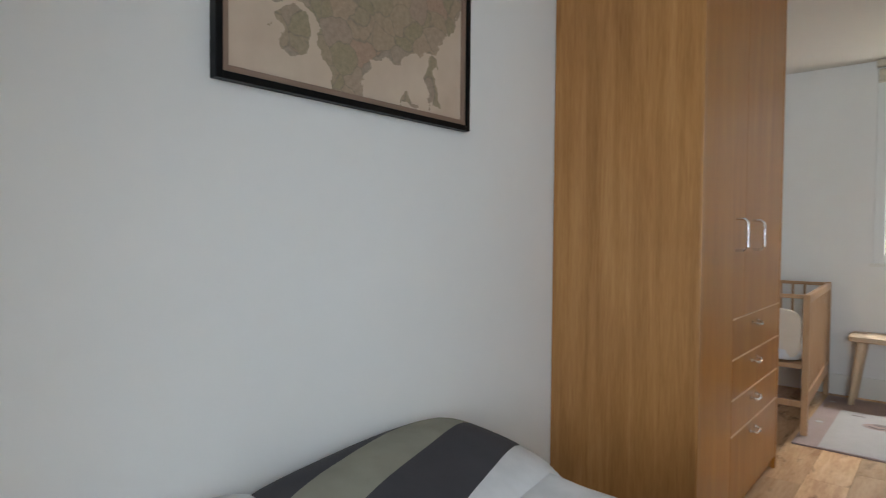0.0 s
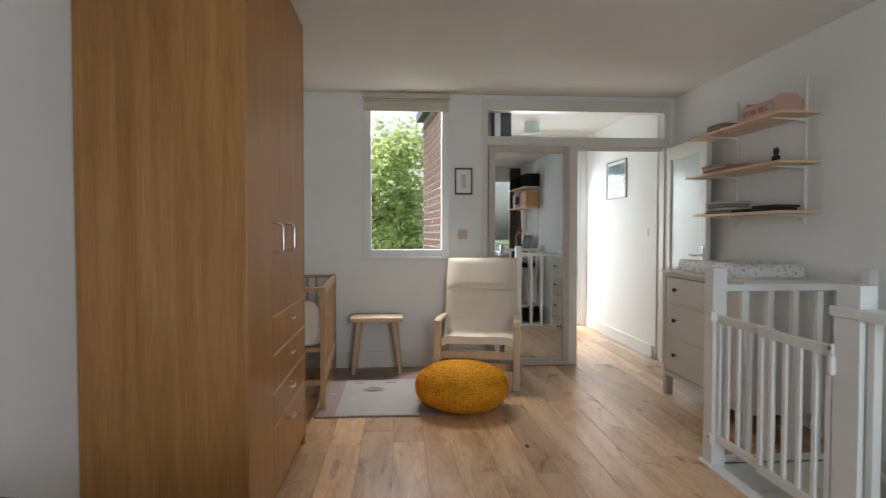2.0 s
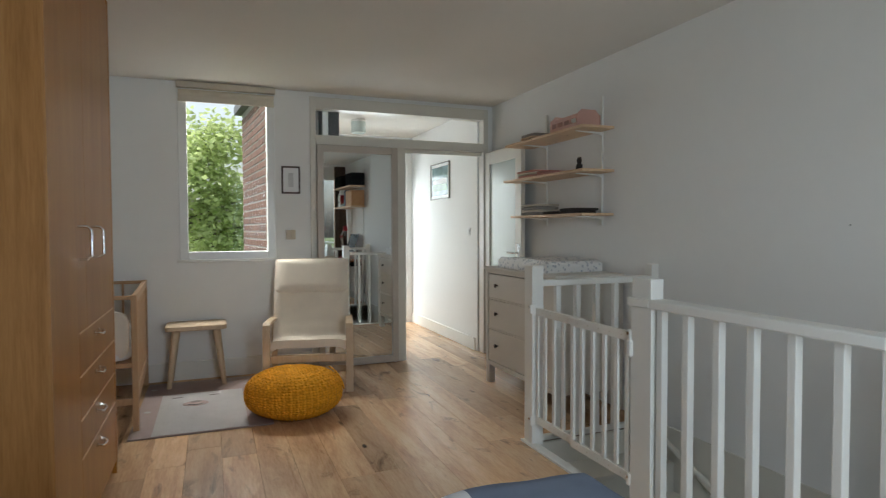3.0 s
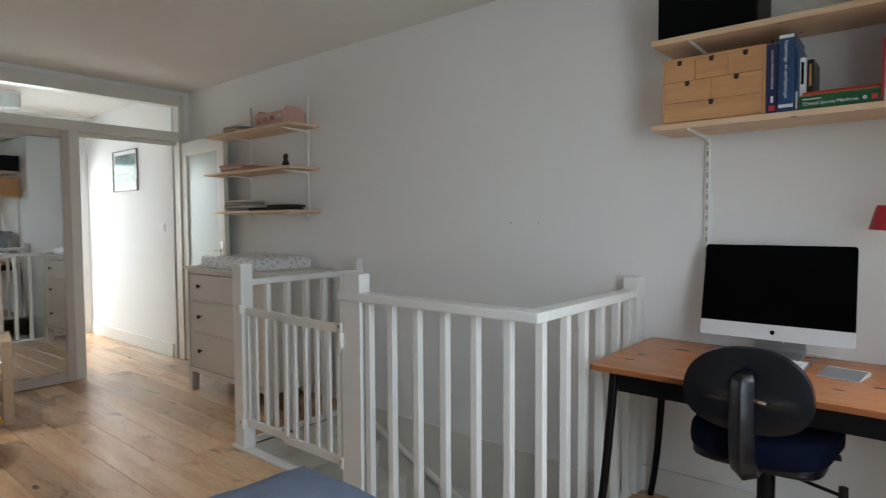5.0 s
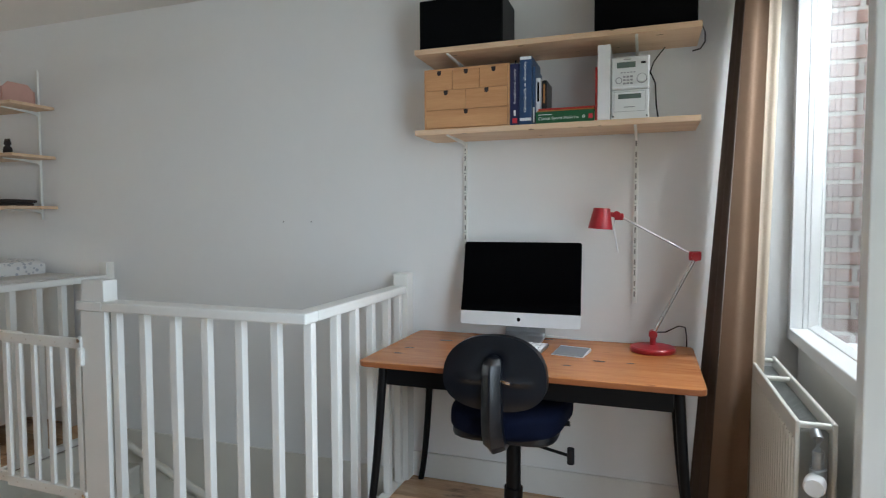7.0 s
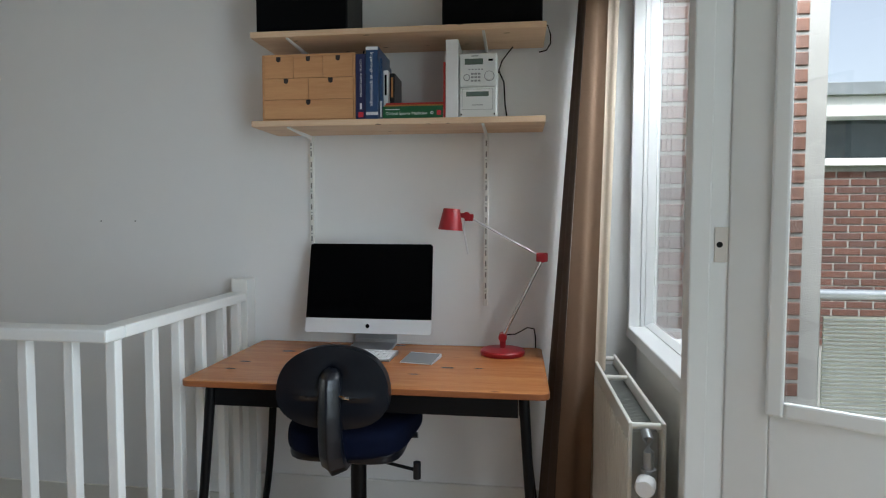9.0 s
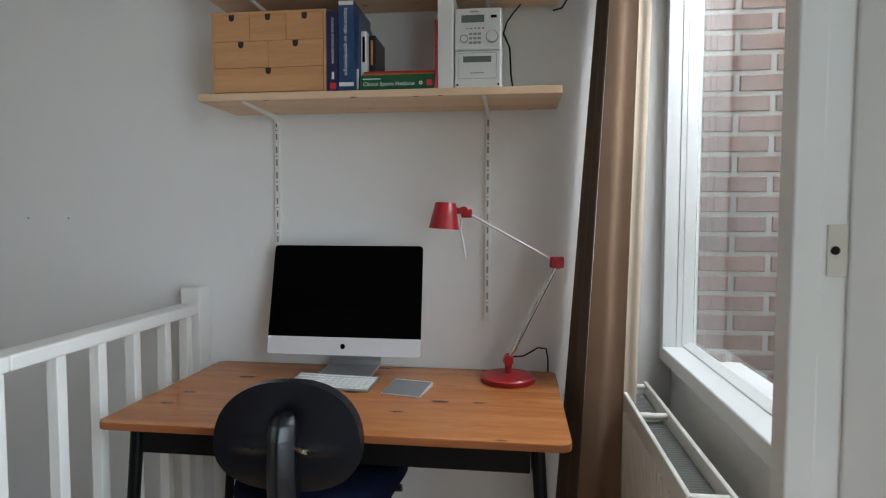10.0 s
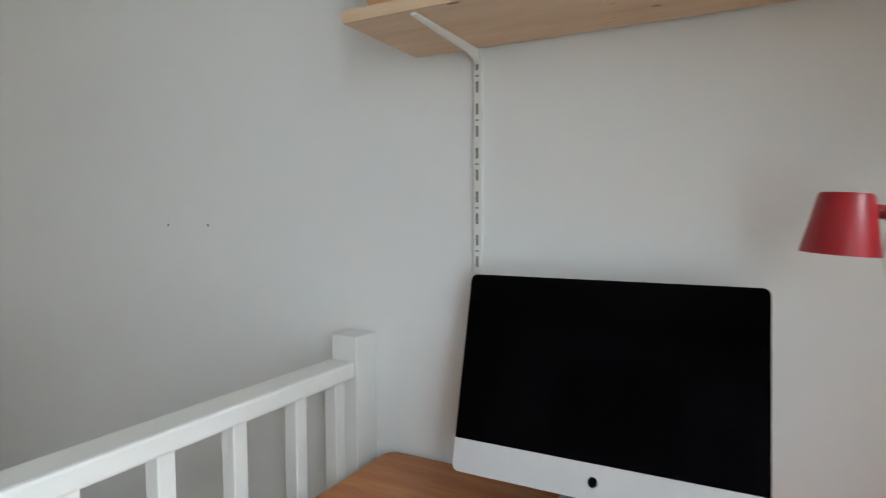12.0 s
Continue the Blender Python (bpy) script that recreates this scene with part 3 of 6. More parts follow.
def balustrade():
    b = thing("balustrade", (1.61, 2.0, 0.012), "white painted wooden balustrade round the stairwell", "balustrade", kind="structure")
    n1 = box((1.57, 2.99, 0.0), (1.645, 3.08, 1.052), 0.003)
    part("newel_post", n1, M_WHITE, b)
    n2 = box((1.57, 2.010, 0.0), (1.636, 2.128, 1.048), 0.003)
    part("newel_post", n2, M_WHITE, b)
    part("newel_post", box((2.462, 3.026, 0.0), (2.519, 3.086, 1.035), 0.003), M_WHITE, b)
    part("newel_casing", box((1.562, 2.000, 0.0), (1.569, 2.128, 0.925), 0.002), M_WHITE, b)
    part("newel_post", box((2.440, 1.072, 0.0), (2.519, 1.145, 1.022), 0.003), M_WHITE, b)
    part("handrail", box((1.555, 1.076, 0.925), (1.640, 2.008, 0.964), 0.006), M_WHITE, b)
    part("rail_end", box((1.555, 2.0085, 0.926), (1.5695, 2.146, 0.963), 0.004), M_WHITE, b)
    part("handrail", box((1.641, 1.076, 0.925), (2.439, 1.150, 0.964), 0.006), M_WHITE, b)
    part("handrail", box((1.646, 3.02, 0.925), (2.461, 3.09, 0.962), 0.006), M_WHITE, b)

    def bal(x, y):
        part("baluster", box((x - 0.0165, y - 0.0165, 0.012), (x + 0.0165, y + 0.0165, 0.924), 0.003), M_WHITE, b)
    for y in (1.976, 1.833, 1.682, 1.533, 1.379, 1.226):
        bal(1.600, y)
    bal(1.612, 1.097)
    for x in (1.807, 1.958, 2.11, 2.272, 2.40):
        bal(x, 1.105)
    for x in (1.78, 1.92, 2.06, 2.20, 2.34):
        bal(x, 3.055)


balustrade()


def stair_gate():
    g = thing("stair_gate", (1.60, 2.55, 0.13), "white wooden sliding safety gate across the stair opening", "safety gate")
    for k, (y0, y1, x) in enumerate(((2.52, 2.985, 1.588), (2.145, 2.60, 1.566))):
        s = part("gate_section", frame_bars_y(x, y0, y1, 0.135, 0.808), M_WHITE, g)
        n = 4
        for i in range(1, n + 1):
            y = y0 + (y1 - y0) * i / (n + 1)
            part("slat", box((x + 0.002, y - 0.012, 0.18), (x + 0.016, y + 0.012, 0.765), 0.002), M_WHITE, s)
        for z in (0.157, 0.786):
            for i in range(5):
                y = y0 + 0.05 + i * 0.085
                part("peg_hole", rod((x - 0.0012, y, z), (x + 0.001, y, z), 0.004, n=8), M_GREYW, s)
    for y, z in ((2.995, 0.80), (2.995, 0.15), (2.135, 0.79), (2.135, 0.15)):
        h = part("bracket", box((1.556, y - 0.012, z - 0.028), (1.592, y + 0.012, z + 0.028), 0.006), M_WHITE, g)
        part("screw", rod((1.552, y, z + 0.012), (1.558, y, z + 0.012), 0.008, n=12), M_CHROME, h)
    part("latch", box((1.545, 2.112, 0.70), (1.566, 2.14, 0.775), 0.008), M_WHITE, g, "white plastic latch")


def frame_bars_y(x, y0, y1, z0, z1):
    bm = bmesh.new()
    w = 0.043
    box((x, y0, z0), (x + 0.018, y1, z0 + w), 0.003, bm)
    box((x, y0, z1 - w), (x + 0.018, y1, z1), 0.003, bm)
    box((x + 0.001, y0, z0 + w), (x + 0.017, y0 + 0.028, z1 - w), 0.003, bm)
    box((x + 0.001, y1 - 0.028, z0 + w), (x + 0.017, y1, z1 - w), 0.003, bm)
    return bm


stair_gate()

# ---- bedroom side ----
def map_mat():
    """Antique-looking map print: paper sea, tinted patchwork land, thin border lines."""
    m, n, l, b = material("map_print", 0.55)
    v = coords(n, l)
    vor = n.new("ShaderNodeTexVoronoi")
    vor.inputs["Scale"].default_value = 14.0
    warp = n.new("ShaderNodeTexNoise")
    warp.inputs["Scale"].default_value = 9.0
    l.new(v, warp.inputs["Vector"])
    wv = mix(n, l, 0.09, v, warp.outputs["Color"])
    l.new(wv, vor.inputs["Vector"])
    hue = n.new("ShaderNodeSeparateColor")
    l.new(vor.outputs["Color"], hue.inputs[0])
    land = ramp(n, l, hue.outputs[0], [(0.0, (0.36, 0.27, 0.18)), (0.3, (0.27, 0.23, 0.13)), (0.55, (0.40, 0.28, 0.19)), (0.8, (0.31, 0.255, 0.205)), (1.0, (0.40, 0.24, 0.17))])
    edge = n.new("ShaderNodeTexVoronoi")
    edge.feature = "DISTANCE_TO_EDGE"
    edge.inputs["Scale"].default_value = 14.0
    l.new(wv, edge.inputs["Vector"])
    land = mix(n, l, ramp(n, l, edge.outputs[0], [(0.0, (1, 1, 1)), (0.035, (0, 0, 0))]), land, (0.20, 0.16, 0.12))
    fine = noise_tex(n, l, v, 70, 5, 0.7)
    land = mix(n, l, 0.4, land, ramp(n, l, fine, [(0.3, (0.20, 0.165, 0.12)), (0.65, (0.48, 0.38, 0.28))]))
    # continent: rounded masses joined, their shore broken up by noise
    wob = n.new("ShaderNodeTexNoise")
    wob.inputs["Scale"].default_value, wob.inputs["Detail"].default_value = 12.0, 5
    l.new(v, wob.inputs["Vector"])
    shore = mix(n, l, 0.15, v, wob.outputs["Color"])
    near = None
    for cy, cz, ry, rz in ((0.03, 0.47, 0.38, 0.32), (-0.07, 0.14, 0.085, 0.14), (0.27, 0.13, 0.030, 0.085), (-0.24, 0.16, 0.048, 0.046), (-0.35, 0.24, 0.09, 0.045), (0.19, 0.055, 0.035, 0.012)):
        off = n.new("ShaderNodeVectorMath")
        off.operation = "SUBTRACT"
        off.inputs[1].default_value = (0.0, cy * 0.85 + 0.075, cz * 0.85 + 0.075)
        l.new(shore, off.inputs[0])
        comb = n.new("ShaderNodeVectorMath")
        comb.operation = "MULTIPLY"
        comb.inputs[1].default_value = (0.0, 1.18 / ry, 1.18 / rz)
        l.new(off.outputs[0], comb.inputs[0])
        ln = n.new("ShaderNodeVectorMath")
        ln.operation = "LENGTH"
        l.new(comb.outputs[0], ln.inputs[0])
        if near is None:
            near = ln.outputs["Value"]
        else:
            lo = n.new("ShaderNodeMath")
            lo.operation = "MINIMUM"
            l.new(near, lo.inputs[0])
            l.new(ln.outputs["Value"], lo.inputs[1])
            near = lo.outputs[0]
    sea = ramp(n, l, noise_tex(n, l, v, 6, 4), [(0.3, (0.53, 0.41, 0.31)), (0.7, (0.63, 0.51, 0.40))])
    k = n.new("ShaderNodeMath")
    k.operation = "GREATER_THAN"
    k.inputs[1].default_value = 1.0
    l.new(near, k.inputs[0])
    l.new(mix(n, l, k.outputs[0], land, sea), b.inputs["Base Color"])
    return m


def wall_map():
    y0, y1, z0, z1 = 0.713, 1.616, 1.554, 2.215
    t = thing("framed_map", (XL, (y0 + y1) / 2, z0), "large antique-style map in a black and bronze frame", "framed map")
    def ring(name, a, w, xa, xb, mat):
        bm = bmesh.new()
        box((xa, y0 + a, z0 + a), (xb, y0 + a + w, z1 - a), 0.002, bm)
        box((xa, y1 - a - w, z0 + a), (xb, y1 - a, z1 - a), 0.002, bm)
        box((xa, y0 + a + w, z0 + a), (xb - 0.0006, y1 - a - w, z0 + a + w), 0.002, bm)
        box((xa, y0 + a + w, z1 - a - w), (xb - 0.0006, y1 - a - w, z1 - a), 0.002, bm)
        part(name, bm, mat, t)
    ring("outer_frame", 0.0, 0.018, XL + 0.001, XL + 0.030, M_BLACK)
    ring("inner_frame", 0.018, 0.016, XL + 0.001, XL + 0.024, plain("bronze_moulding", (0.30, 0.21, 0.16), 0.4, 0.3))
    part("print", box((XL + 0.001, y0 + 0.034, z0 + 0.034), (XL + 0.014, y1 - 0.034, z1 - 0.034)), map_mat(), t, "faded map print in tan and olive")


wall_map()


def stripe_mat(name, bands, axis_vec, scale=1.0):
    """Woven colour bands across the cloth."""
    m, n, l, b = material(name, 0.93)
    v = coords(n, l)
    d = n.new("ShaderNodeVectorMath")
    d.operation = "DOT_PRODUCT"
    d.inputs[1].default_value = axis_vec
    l.new(v, d.inputs[0])
    mr = n.new("ShaderNodeMapRange")
    mr.inputs[1].default_value, mr.inputs[2].default_value = -scale, scale
    l.new(d.outputs["Value"], mr.inputs[0])
    r = n.new("ShaderNodeValToRGB")
    r.color_ramp.interpolation = "CONSTANT"
    e = r.color_ramp.elements
    while len(e) < len(bands):
        e.new(0.5)
    for k, (p, c) in zip(e, bands):
        k.position, k.color = p, (*c, 1)
    l.new(mr.outputs[0], r.inputs[0])
    big = noise_tex(n, l, v, 9, 3)
    l.new(mix(n, l, 1.0, r.outputs[0], ramp(n, l, big, [(0.3, (0.9, 0.9, 0.9)), (0.7, (1.08, 1.08, 1.08))]), "MULTIPLY"), b.inputs["Base Color"])
    bump(n, l, b, noise_tex(n, l, v, 380, 3), 0.4, 0.002)
    return m


CH, TP, WH, SB = (0.052, 0.05, 0.058), (0.27, 0.26, 0.21), (0.70, 0.70, 0.71), (0.15, 0.18, 0.25)


def bed():
    b = thing("bed", (-0.15, 0.92, 0), "single bed with dark side rails", "bed")
    part("bed_frame", box((XL + 0.02, 0.36, 0.12), (0.86, 1.50, 0.30), 0.01), M_BEDG, b)
    for x in (XL + 0.06, 0.80):
        for y in (0.40, 1.46):
            part("leg", box((x - 0.03, y - 0.03, 0), (x + 0.03, y + 0.03, 0.121), 0.004), M_BLACK, b)
    part("mattress", box((XL + 0.02, 0.36, 0.301), (0.86, 1.50, 0.46), 0.04, seg=4), M_BEDW, b, smooth=True)

    def quilt(u, v):
        x = -0.86 + 1.80 * u
        y = 0.29 + 1.27 * v
        z = 0.545 + 0.022 * noise.noise(Vector((x * 2.6, y * 2.6, 1.3))) + 0.01 * noise.noise(Vector((x * 7, y * 7, 4.0)))
        e = min(u * 1.80, (1 - u) * 1.80, v * 1.27, (1 - v) * 1.27)
        if e < 0.10:
            z -= 0.06 * (1 - e / 0.10) ** 2
        o = min((1 - u) * 1.80, v * 1.27, (1 - v) * 1.27)
        if o < 0.05:
            z -= 0.10 * (1 - o / 0.05)
        return (x, y, z)
    q = thing("duvet", (0.04, 0.92, 0.46), "striped slate, charcoal and white duvet on the bed", "duvet")
    me = stripe_mat("duvet_stripes", [(0.0, WH), (0.26, CH), (0.38, TP), (0.50, CH), (0.60, WH), (0.72, SB), (0.90, SB), (0.965, WH)], (1, 0, 0), 1.0)
    part("cover", sheet(quilt, 60, 44, thick=0.04), me, q, smooth=True)

    def pillow(name, c, h, rz, tilt, mat, lab):
        p = thing("pillow", (c[0], c[1], c[2] - h[2]), lab, "pillow", "pillows on the bed")
        mm = Matrix.Translation(c) @ Euler((0, radians(tilt), radians(rz))).to_matrix().to_4x4()
        bm = bmesh.new()
        bmesh.ops.create_cube(bm, size=2.0)
        bmesh.ops.subdivide_edges(bm, edges=bm.edges[:], cuts=15, use_grid_fill=True)
        for v in bm.verts:
            x, y, z = v.co
            fx, fy = 1 - abs(x) ** 3.2, 1 - abs(y) ** 3.2
            k = max(0.0, fx) ** 0.44 * max(0.0, fy) ** 0.44
            pin = 1 - 0.06 * (x * x * y * y)
            w = 0.10 * noise.noise(Vector((x * 1.7, y * 1.7, c[1] * 5)))
            v.co = Vector((x * h[0] * pin, y * h[1] * pin, z * h[2] * (k * (1 + w) + 0.02)))
        bm.transform(mm)
        part("case", bm, mat, p, smooth=True)
        return p
    pm = stripe_mat("pillow_stripes", [(0.0, CH), (0.31, TP), (0.485, CH), (0.71, WH)], (0.96, 0.28, 0.0), 0.40)
    pillow("pillow", (-0.985, 1.145, 0.522), (0.25, 0.450, 0.100), 5, 10, pm, "plump pillow in charcoal, taupe and white bands")
    pm2 = stripe_mat("pillow_white", [(0.0, WH), (0.80, CH)], (0.0, -0.9, 0.3), 0.35)
    pillow("pillow", (-0.99, 0.56, 0.53), (0.24, 0.25, 0.085), -4, 10, pm2, "white pillow with a charcoal edge")


bed()


def wardrobe():
    x0, x1, y0, y1, z1 = XL + 0.004, -0.622, 2.214, 3.50, 2.43
    w = thing("wardrobe", ((x0 + x1) / 2, (y0 + y1) / 2, 0), "tall honey-brown wood wardrobe with chrome handles", "wardrobe")
    part("side_panel", box((x0, y0, 0), (x1 - 0.002, y0 + 0.022, z1), 0.0015), M_WARD, w)
    part("side_panel", box((x0, y1 - 0.022, 0), (x1 - 0.002, y1, z1), 0.0015), M_WARD, w)
    part("top_panel", box((x0, y0 + 0.022, z1 - 0.022), (x1 - 0.004, y1 - 0.022, z1), 0.0015), M_WARD, w)
    part("back_panel", box((x0, y0 + 0.022, 0.07), (x0 + 0.01, y1 - 0.022, z1 - 0.022)), M_WARD, w)
    part("plinth", box((x0 + 0.02, y0 + 0.022, 0), (x1 - 0.03, y1 - 0.022, 0.07), 0.001), M_WARDF, w)
    ys, xf = 2.80, x1
    part("front_stile", box((xf - 0.02, y0 + 0.001, 0.0), (xf + 0.003, y0 + 0.035, z1 - 0.001), 0.002), M_WARD, w)
    part("front_stile", box((xf - 0.02, y1 - 0.030, 0.0), (xf + 0.001, y1 - 0.0005, z1 - 0.001), 0.002), M_WARDF, w)

    def leaf(outline, h):
        d = part("door", prism(outline, "x", xf - 0.02, xf, 0.0012), M_WARDF, w)
        part("handle", sweep([(xf, h, 1.150), (xf + 0.032, h, 1.150), (xf + 0.046, h, 1.164), (xf + 0.046, h, 1.264), (xf + 0.032, h, 1.278), (xf, h, 1.278)], 0.0055, 10), M_CHROME, d, "chrome bow handle", smooth=True)
    zt = z1 - 0.026
    leaf([(y0 + 0.036, 0.06), (2.642, 0.06), (2.642, 0.868), (ys - 0.0006, 0.868), (ys - 0.0006, zt), (y0 + 0.036, zt)], 2.655)
    leaf([(ys + 0.0006, 0.868), (y1 - 0.031, 0.868), (y1 - 0.031, zt), (ys + 0.0006, zt)], 2.925)
    zs = [0.862, 0.693, 0.524, 0.372, 0.062]
    for a, b in zip(zs, zs[1:]):
        d = part("drawer", box((xf - 0.02, 2.644, b + 0.006), (xf, y1 - 0.031, a), 0.002), M_WARDF, w)
        part("edge_strip", box((xf - 0.01, 2.648, a + 0.0002), (xf + 0.0025, y1 - 0.035, a + 0.0056)), M_PINE, d, "pale worn edge above the drawer")
        yc, zc = 2.985, a - 0.040
        h = part("pull", sweep([(xf, yc - 0.045, zc), (xf + 0.02, yc - 0.045, zc - 0.002), (xf + 0.028, yc - 0.03, zc - 0.010), (xf + 0.028, yc + 0.03, zc - 0.010), (xf + 0.02, yc + 0.045, zc - 0.002), (xf, yc + 0.045, zc)], 0.005, 8), M_CHROME, d, "chrome drawer pull", smooth=True)
        part("rose", rod((xf, yc - 0.045, zc), (xf + 0.006, yc - 0.045, zc), 0.010, n=14), M_CHROME, h)
        part("rose", rod((xf, yc + 0.045, zc), (xf + 0.006, yc + 0.045, zc), 0.010, n=14), M_CHROME, h)


wardrobe()


def cot():
    x0, x1, y0, y1, zt = -1.18, -0.613, 4.10, 5.37, 0.860
    c = thing("cot", ((x0 + x1) / 2, (y0 + y1) / 2, 0), "beech wood baby cot with slatted sides", "cot")
    for x in (x0, x1 - 0.035):
        for y in (y0, y1 - 0.05):
            part("post", box((x, y, 0), (x + 0.035, y + 0.05, zt), 0.005), M_BEECH, c)
    for x in (x0, x1 - 0.032):
        part("side_rail", box((x, y0 + 0.05, zt - 0.055), (x + 0.03, y1 - 0.05, zt - 0.003), 0.005), M_BEECH, c)
        part("side_rail", box((x, y0 + 0.05, 0.175), (x + 0.03, y1 - 0.05, 0.26), 0.005), M_BEECH, c)
        for k in range(15):
            y = y0 + 0.11 + k * (y1 - y0 - 0.22) / 14
            part("slat", box((x + 0.008, y - 0.018, 0.26), (x + 0.022, y + 0.018, zt - 0.055), 0.003), M_BEECH, c)
    for y in (y0 + 0.008, y1 - 0.04):
        zr = zt - 0.003
        part("end_rail", box((x0 + 0.035, y, zr - 0.024), (x1 - 0.035, y + 0.03, zr), 0.005), M_BEECH, c)
        part("end_rail", box((x0 + 0.035, y, 0.175), (x1 - 0.035, y + 0.03, 0.215), 0.005), M_BEECH, c)
        for k in range(5):
            x = x0 + 0.075 + k * 0.08
            part("slat", box((x - 0.008, y + 0.008, 0.215), (x + 0.008, y + 0.022, zr - 0.024), 0.003), M_BEECH, c)
    part("bed_base", box((x0 + 0.032, y0 + 0.05, 0.40), (x1 - 0.034, y1 - 0.05, 0.43), 0.003), M_BEECH, c)
    m = thing("cot_mattress", ((x0 + x1) / 2, (y0 + y1) / 2, 0.43), "cream quilted mattress and bumper in the cot", "mattress")
    part("mattress", cushion((x0 + 0.036, y0 + 0.055, 0.431), (x1 - 0.038, y1 - 0.055, 0.53), 10, 7), M_BEDW, m, smooth=True)
    part("bumper", cushion((x0 + 0.05, y0 + 0.058, 0.45), (x1 - 0.05, y0 + 0.105, 0.76), 10, 5), M_CREAM, m, smooth=True)
    # the cot stands slightly askew
    c.matrix_basis = pose((x0 + x1) / 2, (y0 + y1) / 2, 0, 0, 0, 2.7)
    m.matrix_basis = pose((x0 + x1) / 2, (y0 + y1) / 2, 0.43, 0, 0, 2.7)


cot()


def rug():
    r = thing("rug", (-0.2, 4.6, 0), "mauve-brown children's rug with a pale grey bear face", "rug")
    x0, x1, y0, y1 = -0.635, 0.215, 3.95, 5.30
    part("carpet", box((x0, y0, 0.0005), (x1, y1, 0.011), 0.004), M_RUG, r)
    part("panel", box((-0.505, y0 + 0.006, 0.0105), (0.06, 4.90, 0.0135), 0.002), M_RUGW, r, "pale woven panel")
    bm = lathe([(0, 0), (0.088, 0), (0.083, 0.003), (0, 0.003)], 24, m=Matrix.Translation((-0.27, 4.60, 0.013)) @ Matrix.Diagonal((1.0, 0.75, 1, 1)))
    part("motif", bm, M_RUG, r)
    bm = lathe([(0, 0), (0.04, 0), (0.036, 0.003), (0, 0.003)], 20, m=Matrix.Translation((-0.265, 4.64, 0.0155)) @ Matrix.Diagonal((1.0, 0.6, 1, 1)))
    part("motif", bm, M_RUGD, r)
    part("motif", sweep([(-0.32, 4.575, 0.0165), (-0.27, 4.548, 0.0165), (-0.22, 4.575, 0.0165)], 0.004, 6), M_RUGD, r)
    for x in (-0.40, -0.14):
        part("motif", box((x - 0.035, 4.79, 0.013), (x + 0.035, 4.805, 0.0155), 0.001), M_RUGD, r)
    for k, (x, y) in enumerate(((-0.575, 4.5), (-0.58, 5.1), (0.1, 5.05))):
        part("motif", lathe([(0, 0), (0.022, 0), (0.02, 0.002), (0, 0.002)], 12, m=Matrix.Translation((x, y, 0.0105))), M_RUGW, r)


rug()


def stool():
    s = thing("stool", (-0.27, 5.22, 0.011), "pale birch stool with tapered splayed legs", "stool")
    part("seat", cushion((-0.50, 5.06, 0.462), (-0.04, 5.38, 0.506), 14, 9), M_BIRCH, s, smooth=True)
    for sx in (-1, 1):
        for sy in (-1, 1):
            a = Vector((-0.27 + sx * 0.150, 5.22 + sy * 0.09, 0.470))
            b = Vector((-0.27 + sx * 0.205, 5.22 + sy * 0.115, 0.008))
            part("leg", rod(b, a, 0.019, 0.031, 16), M_BIRCH, s, smooth=True)


stool()


